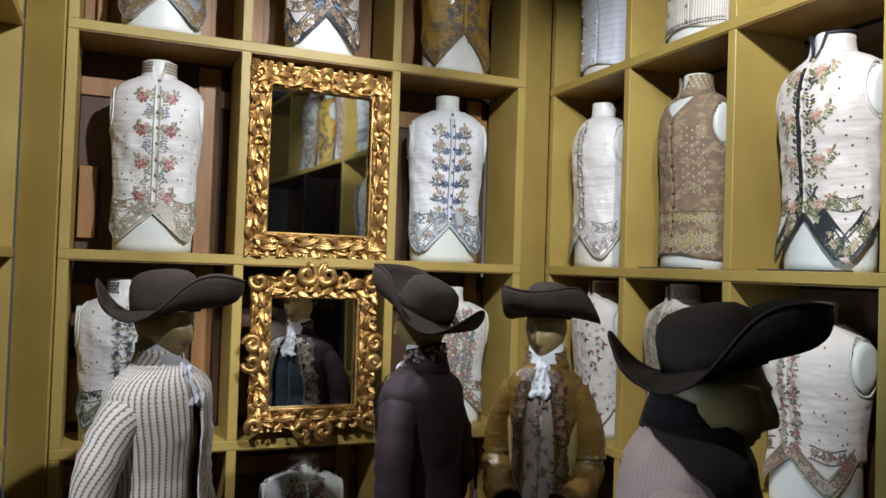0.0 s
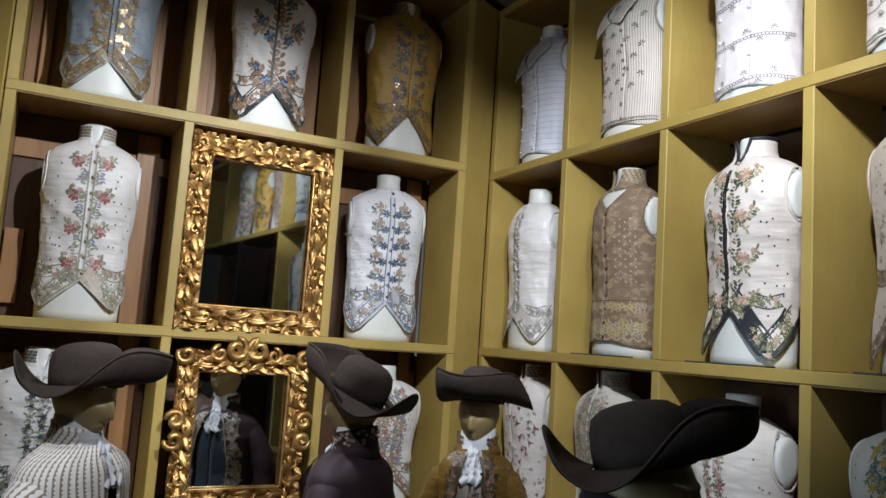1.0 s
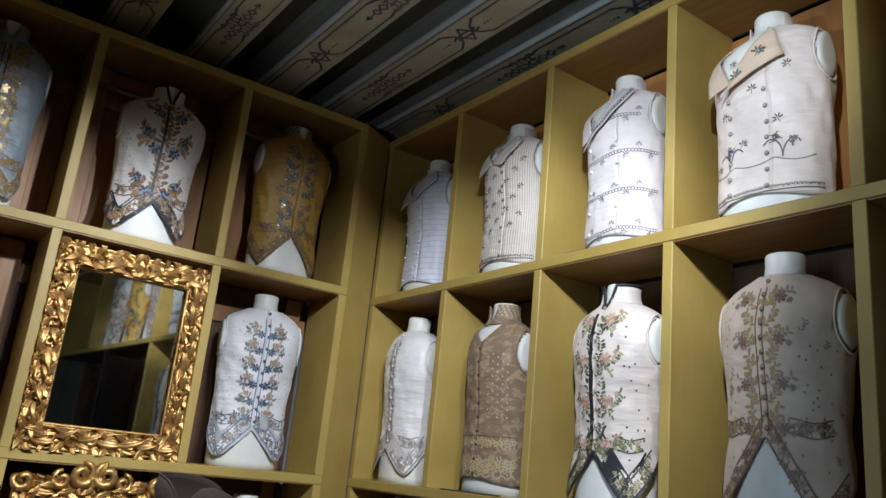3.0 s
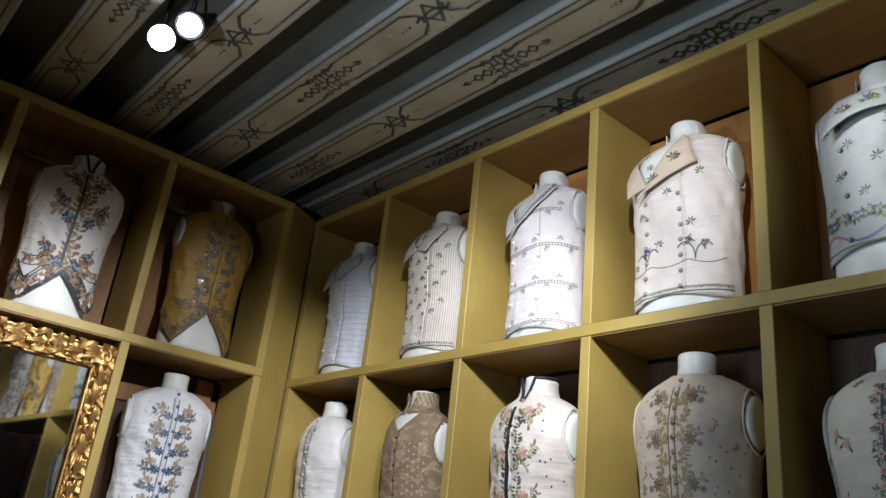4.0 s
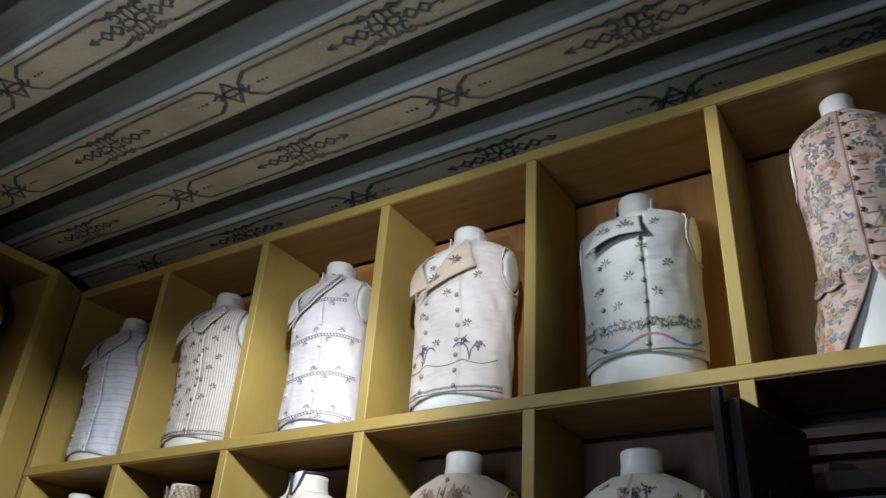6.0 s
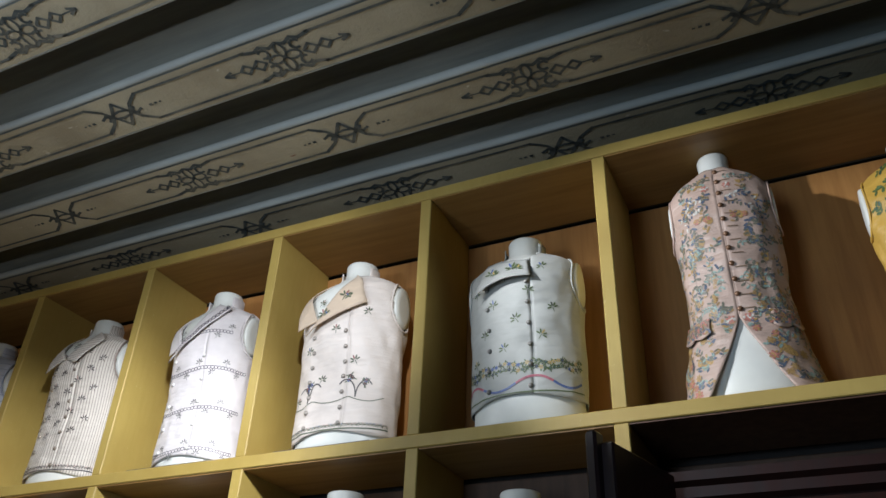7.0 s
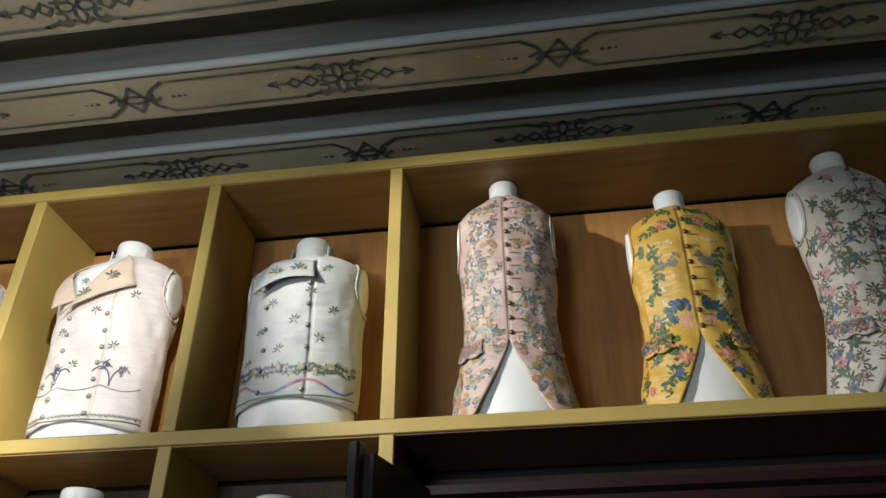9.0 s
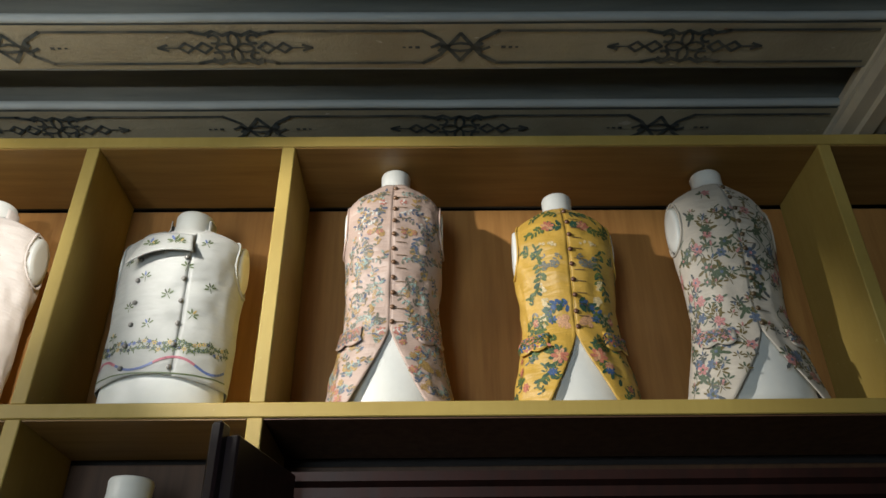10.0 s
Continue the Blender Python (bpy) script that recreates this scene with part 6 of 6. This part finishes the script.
def coat(m, label, stuff, lining, opening, threads, front=None, collar_high=0.07, arms="down", jabot=True, width=1.0, seed=1, under=None, collar_stuff=None, collar_rise=0.034, stock_top=1.387, edge=0.075, facing_stuff=None):
    t = thing("coat", m, label, "coat", "mannequins' coats")
    cl = CoatCloth(width)
    fig = cl.fig
    rng = random.Random(seed)

    def gap(z):
        return opening * (0.35 + 0.65 * min(1.0, max(0.0, (1.28 - z) / 0.25))) * (0.6 + 0.4 * min(1, max(0, (z - 0.5) / 0.4)))

    def shell(off, g, z0, z1, n, name, material, lab=""):
        rows, uvs = [], []
        for j in range(n + 1):
            z = z0 + (z1 - z0) * j / n
            row, uv = [], []
            gg = g(z)
            for i in range(61):
                th = gg + (2 * math.pi - 2 * gg) * i / 60
                fold = 0.005 * noise.noise(Vector((th * 2.2 + seed, z * 7, seed))) + 0.003 * noise.noise(Vector((th * 5, z * 20, seed)))
                row.append(fig.at(th, z, off + fold))
                uv.append(((th - math.pi) * 0.15, z))
            rows.append(row)
            uvs.append(uv)
        bm = bmesh.new()
        grid(bm, rows, False, uvs)
        ob = part(name, bm, material, t, lab, True)
        ob.modifiers.new("thickness", "SOLIDIFY").thickness = 0.004
        return ob

    shell(0.010, gap, 0.50, 1.30, 44, "coat_body", stuff)
    if facing_stuff:
        rows, uvs = [], []
        for j in range(27):
            z = 0.80 + 0.50 * j / 26
            far = float(np.interp(z, (0.80, 1.10, 1.20, 1.26, 1.30), (0.72, 0.85, 1.10, 1.70, 2.8)))
            for side in (0, 1):
                if len(rows) < 2:
                    rows.append([])
                    uvs.append([])
                row = [gap(z) + (far + 0.10 * noise.noise(Vector((z * 30, side, 1))) - gap(z)) * i / 24 for i in range(25)]
                rows[side].append([fig.at(a if side else 2 * math.pi - a, z, 0.0185) for a in row])
                uvs[side].append([(a * 0.15, z) for a in row])
        for side in (0, 1):
            bm = bmesh.new()
            grid(bm, rows[side], False, uvs[side])
            part("coat_facing", bm, facing_stuff, t, "broad dark embroidered facing", True)
    if under:
        shell(-0.006, lambda z: 0.02, 0.72, 1.285, 30, "waistcoat_front", under, "embroidered waistcoat under the coat")
    # sleeves
    for s in (-1, 1):
        if arms == "front":
            pts = [Vector((s * 0.105 * width, 0.005, 1.195)), Vector((s * 0.170 * width, 0.01, 1.165)), Vector((s * 0.235 * width, 0.02, 1.04)), Vector((s * 0.245 * width, 0.0, 0.93)), Vector((s * 0.205 * width, -0.10, 0.86)), Vector((s * 0.14 * width, -0.185, 0.83))]
        else:
            pts = [Vector((s * 0.105 * width, 0.005, 1.195)), Vector((s * 0.170 * width, 0.012, 1.16)), Vector((s * 0.225 * width, 0.03, 1.04)), Vector((s * 0.240 * width, 0.035, 0.92)), Vector((s * 0.245 * width, 0.0, 0.80)), Vector((s * 0.235 * width, -0.04, 0.70))]
        fine, radii = [], []
        for i in range(len(pts) - 1):
            for k in range(5):
                f = k / 5
                p0, p1, p2, p3 = pts[max(i - 1, 0)], pts[i], pts[i + 1], pts[min(i + 2, len(pts) - 1)]
                fine.append(0.5 * ((2 * p1) + (p2 - p0) * f + (2 * p0 - 5 * p1 + 4 * p2 - p3) * f * f + (3 * p1 - p0 - 3 * p2 + p3) * f ** 3))
        fine.append(pts[-1])
        for i in range(len(fine)):
            f = i / (len(fine) - 1)
            radii.append((0.069 - 0.021 * f) * (1 + 0.045 * math.sin(i * 2.7 + seed) + 0.03 * math.sin(i * 5.1)))
        bm = bmesh.new()
        tube(bm, fine, radii, 20, wrap=True)
        sleeve = part("sleeve", bm, stuff, t, smooth=True)
        bm = bmesh.new()
        d = (fine[-1] - fine[-4])
        tube(bm, [fine[-1] - d * 0.9, fine[-1] - d * 0.5, fine[-1] + d * 0.02], [0.056, 0.060, 0.061], 20, wrap=True)
        part("cuff", bm, stuff, sleeve, "turned-back cuff", True)
    # standing collar
    bm = bmesh.new()
    rows, uvr = [], []
    for z, r in ((1.285, 0.088), (1.30, 0.078), (1.30 + collar_high * 0.5, 0.069), (1.30 + collar_high * 0.8, 0.070), (1.30 + collar_high * 0.8, 0.064)):
        ang = [0.55 + (2 * math.pi - 1.10) * i / 30 for i in range(31)]
        rows.append([Vector((r * math.sin(a), 0.012 - r * math.cos(a), z + (collar_rise if z > 1.29 else 0.01) * (1 - math.cos(a)) / 2)) for a in ang])
        uvr.append([(r * (a - math.pi), z) for a in ang])
    grid(bm, rows, False, uvr)
    ob = part("coat_collar", bm, collar_stuff or stuff, t, "high standing collar", True)
    ob.modifiers.new("thickness", "SOLIDIFY").thickness = 0.005
    if threads:
        bm = bmesh.new()
        for s in (-1, 1):
            z = 0.55
            while z < 1.27:
                for k in range(5):
                    u = s * (gap(z) * fig.radii(z)[0] + rng.uniform(0.010, edge))
                    zz = z + rng.uniform(-0.02, 0.02)
                    if rng.random() < 0.6:
                        flower(bm, cl, u, zz, rng.uniform(0.008, 0.014), rng, rng.randrange(len(threads)), 0, len(threads) - 1, 0.019)
                    else:
                        sprig(bm, cl, u, zz, 0.016, rng, 0, len(threads) - 1, 0.019)
                strip(bm, cl, [(s * (gap(z + d) * fig.radii(z + d)[0] + 0.006), z + d) for d in (0.0, 0.012, 0.025)], 0.006, 0, 0.019)
                z += 0.025
        for i in range(0 if facing_stuff else 70):
            a = 0.65 + (2 * math.pi - 1.3) * rng.random()
            zc = 1.312 + collar_high * 0.55 * rng.random()
            r = 0.0765
            c, e, up = Vector((r * math.sin(a), 0.012 - r * math.cos(a), zc + collar_rise / 2 * (1 - math.cos(a)))), Vector((math.cos(a), math.sin(a), 0)) * 0.008, Vector((0, 0, 0.006))
            bm.faces.new([bm.verts.new(c + q) for q in (-e, -up, e, up)]).material_index = rng.randrange(len(threads))
        if front is not None:
            for i in range(26):
                u, z = rng.uniform(-0.055, 0.055), 0.78 + 0.42 * i / 26
                flower(bm, cl, u, z, 0.008, rng, front, 0, front, 0.004)
        part("embroidery", bm, [thread(c) for c in threads], t, "silk embroidery along the coat's edges")["kind"] = "stuff"
    if jabot:
        bm = bmesh.new()
        loft(bm, [(0, 0.008, 1.285, 0.080, 0.076), (0, 0.006, 1.33, 0.066, 0.068), (0, 0.012, stock_top - 0.002, 0.061, 0.065), (0, 0.012, stock_top, 0.054, 0.056)], 28, False)
        for k in range(4):
            rows = []
            for i in range(9):
                f = i / 8
                z = 1.318 - 0.028 * k - 0.040 * f
                w = 0.022 + 0.012 * f + 0.003 * k
                y = -0.072 - 0.012 * k - 0.014 * math.sin(f * 2.2)
                rows.append([Vector((w * g + 0.004 * math.sin(k * 2 + f * 5), y - 0.010 * math.cos(g * 9 + k + f * 3) * f, z - 0.008 * math.cos(g * 7 + k))) for g in [q / 8 - 1 for q in range(17)]])
            grid(bm, rows)
        ob = part("jabot", bm, LINEN, t, "white ruffled linen cravat", True)
    return t


def facing(x, y, dx, dy, z=0.0):
    return pose(x, y, z, 0, 0, math.degrees(math.atan2(dx, -dy)))


def hat_on(x, y, dx, dy, z, tilt):
    return facing(x, y, dx, dy, z) @ pose(0, 0, 0, tilt, 0, 0)


STRIPED = cloth("striped_brocade", (0.76, 0.73, 0.71), 0.55, ((0.27, 0.21, 0.14), 0.0185, 0.38, True), zigzag=0.005, crumple=0.005)
AUBERGINE = cloth("aubergine_wool", (0.026, 0.015, 0.020), 0.7, sheen=0.0, crumple=0.005)
BRONZE = cloth("bronze_satin", (0.140, 0.080, 0.016), 0.28, sheen=0.0, satin=True, crumple=0.012)
TAUPE = cloth("rose_taupe_silk", (0.50, 0.37, 0.33), 0.5, ((0.43, 0.31, 0.28), 0.012, 0.35, True), crumple=0.005)
INNER = cloth("grey_flowered_silk", (0.30, 0.26, 0.22), 0.5, sheen=0.05, crumple=0.005)
NAVY_CLOTH = cloth("navy_waistcoat_silk", (0.020, 0.030, 0.050), 0.5, crumple=0.005)

FIGURES = [
    (-1.858, -0.87, 0.78, -0.62, -0.010), (-1.025, -0.865, -0.66, 0.75, -0.005), (-0.530, -0.84, -0.62, -0.78, -0.030), (-0.895, -2.142, 0.78, -0.63, -0.055),
]
for (x, y, dx, dy, z), head_turn in zip(FIGURES, (-8, 0, -8, 0)):
    mannequin(facing(x, y, dx, dy, z), head_turn)
coat(facing(*FIGURES[0][:4], 0.022), "striped cream and brown brocade coat on a mannequin", STRIPED, LINEN, 0.16, [], None, 0.060, seed=2, collar_rise=0.022)
coat(facing(*FIGURES[1]), "dark aubergine coat with embroidered collar and fronts", AUBERGINE, LINEN, 0.55, [(0.20, 0.17, 0.13), (0.34, 0.29, 0.24), (0.13, 0.11, 0.09)], None, 0.080, seed=3, under=NAVY_CLOTH)
coat(facing(*FIGURES[2][:4], 0.004), "bronze satin coat over a flowered grey waistcoat", BRONZE, LINEN, 0.52, [(0.035, 0.025, 0.012), (0.09, 0.06, 0.025), (0.22, 0.12, 0.09)], 2, 0.050, "front", seed=4, under=INNER, width=0.68, edge=0.034)
coat(facing(-0.932, -2.110, 0.78, -0.63, 0.048), "rose-taupe silk coat with dark embroidered collar", TAUPE, LINEN, 0.30, [(0.035, 0.022, 0.025), (0.06, 0.035, 0.035)], None, 0.052, seed=5, width=1.12, collar_rise=0.030, stock_top=1.352, collar_stuff=cloth("black_velvet", (0.022, 0.014, 0.016), 0.85, sheen=0.05), facing_stuff=cloth("black_velvet", (0.022, 0.014, 0.016), 0.85, sheen=0.05))
HAT_LABEL = "black-brown felt tricorn hat on a mannequin's head"
HATS = [(-1.855, -0.870, 1.0, -0.12, 1.492, -5), (-1.022, -0.868, -0.66, 0.75, 1.490, -24), (-0.525, -0.843, -0.72, -0.68, 1.484, -5), (-0.900, -2.135, 0.76, -0.65, 1.470, -14)]
for x, y, dx, dy, z, tilt in HATS:
    tricorn(hat_on(x, y, dx, dy, z, tilt), HAT_LABEL)


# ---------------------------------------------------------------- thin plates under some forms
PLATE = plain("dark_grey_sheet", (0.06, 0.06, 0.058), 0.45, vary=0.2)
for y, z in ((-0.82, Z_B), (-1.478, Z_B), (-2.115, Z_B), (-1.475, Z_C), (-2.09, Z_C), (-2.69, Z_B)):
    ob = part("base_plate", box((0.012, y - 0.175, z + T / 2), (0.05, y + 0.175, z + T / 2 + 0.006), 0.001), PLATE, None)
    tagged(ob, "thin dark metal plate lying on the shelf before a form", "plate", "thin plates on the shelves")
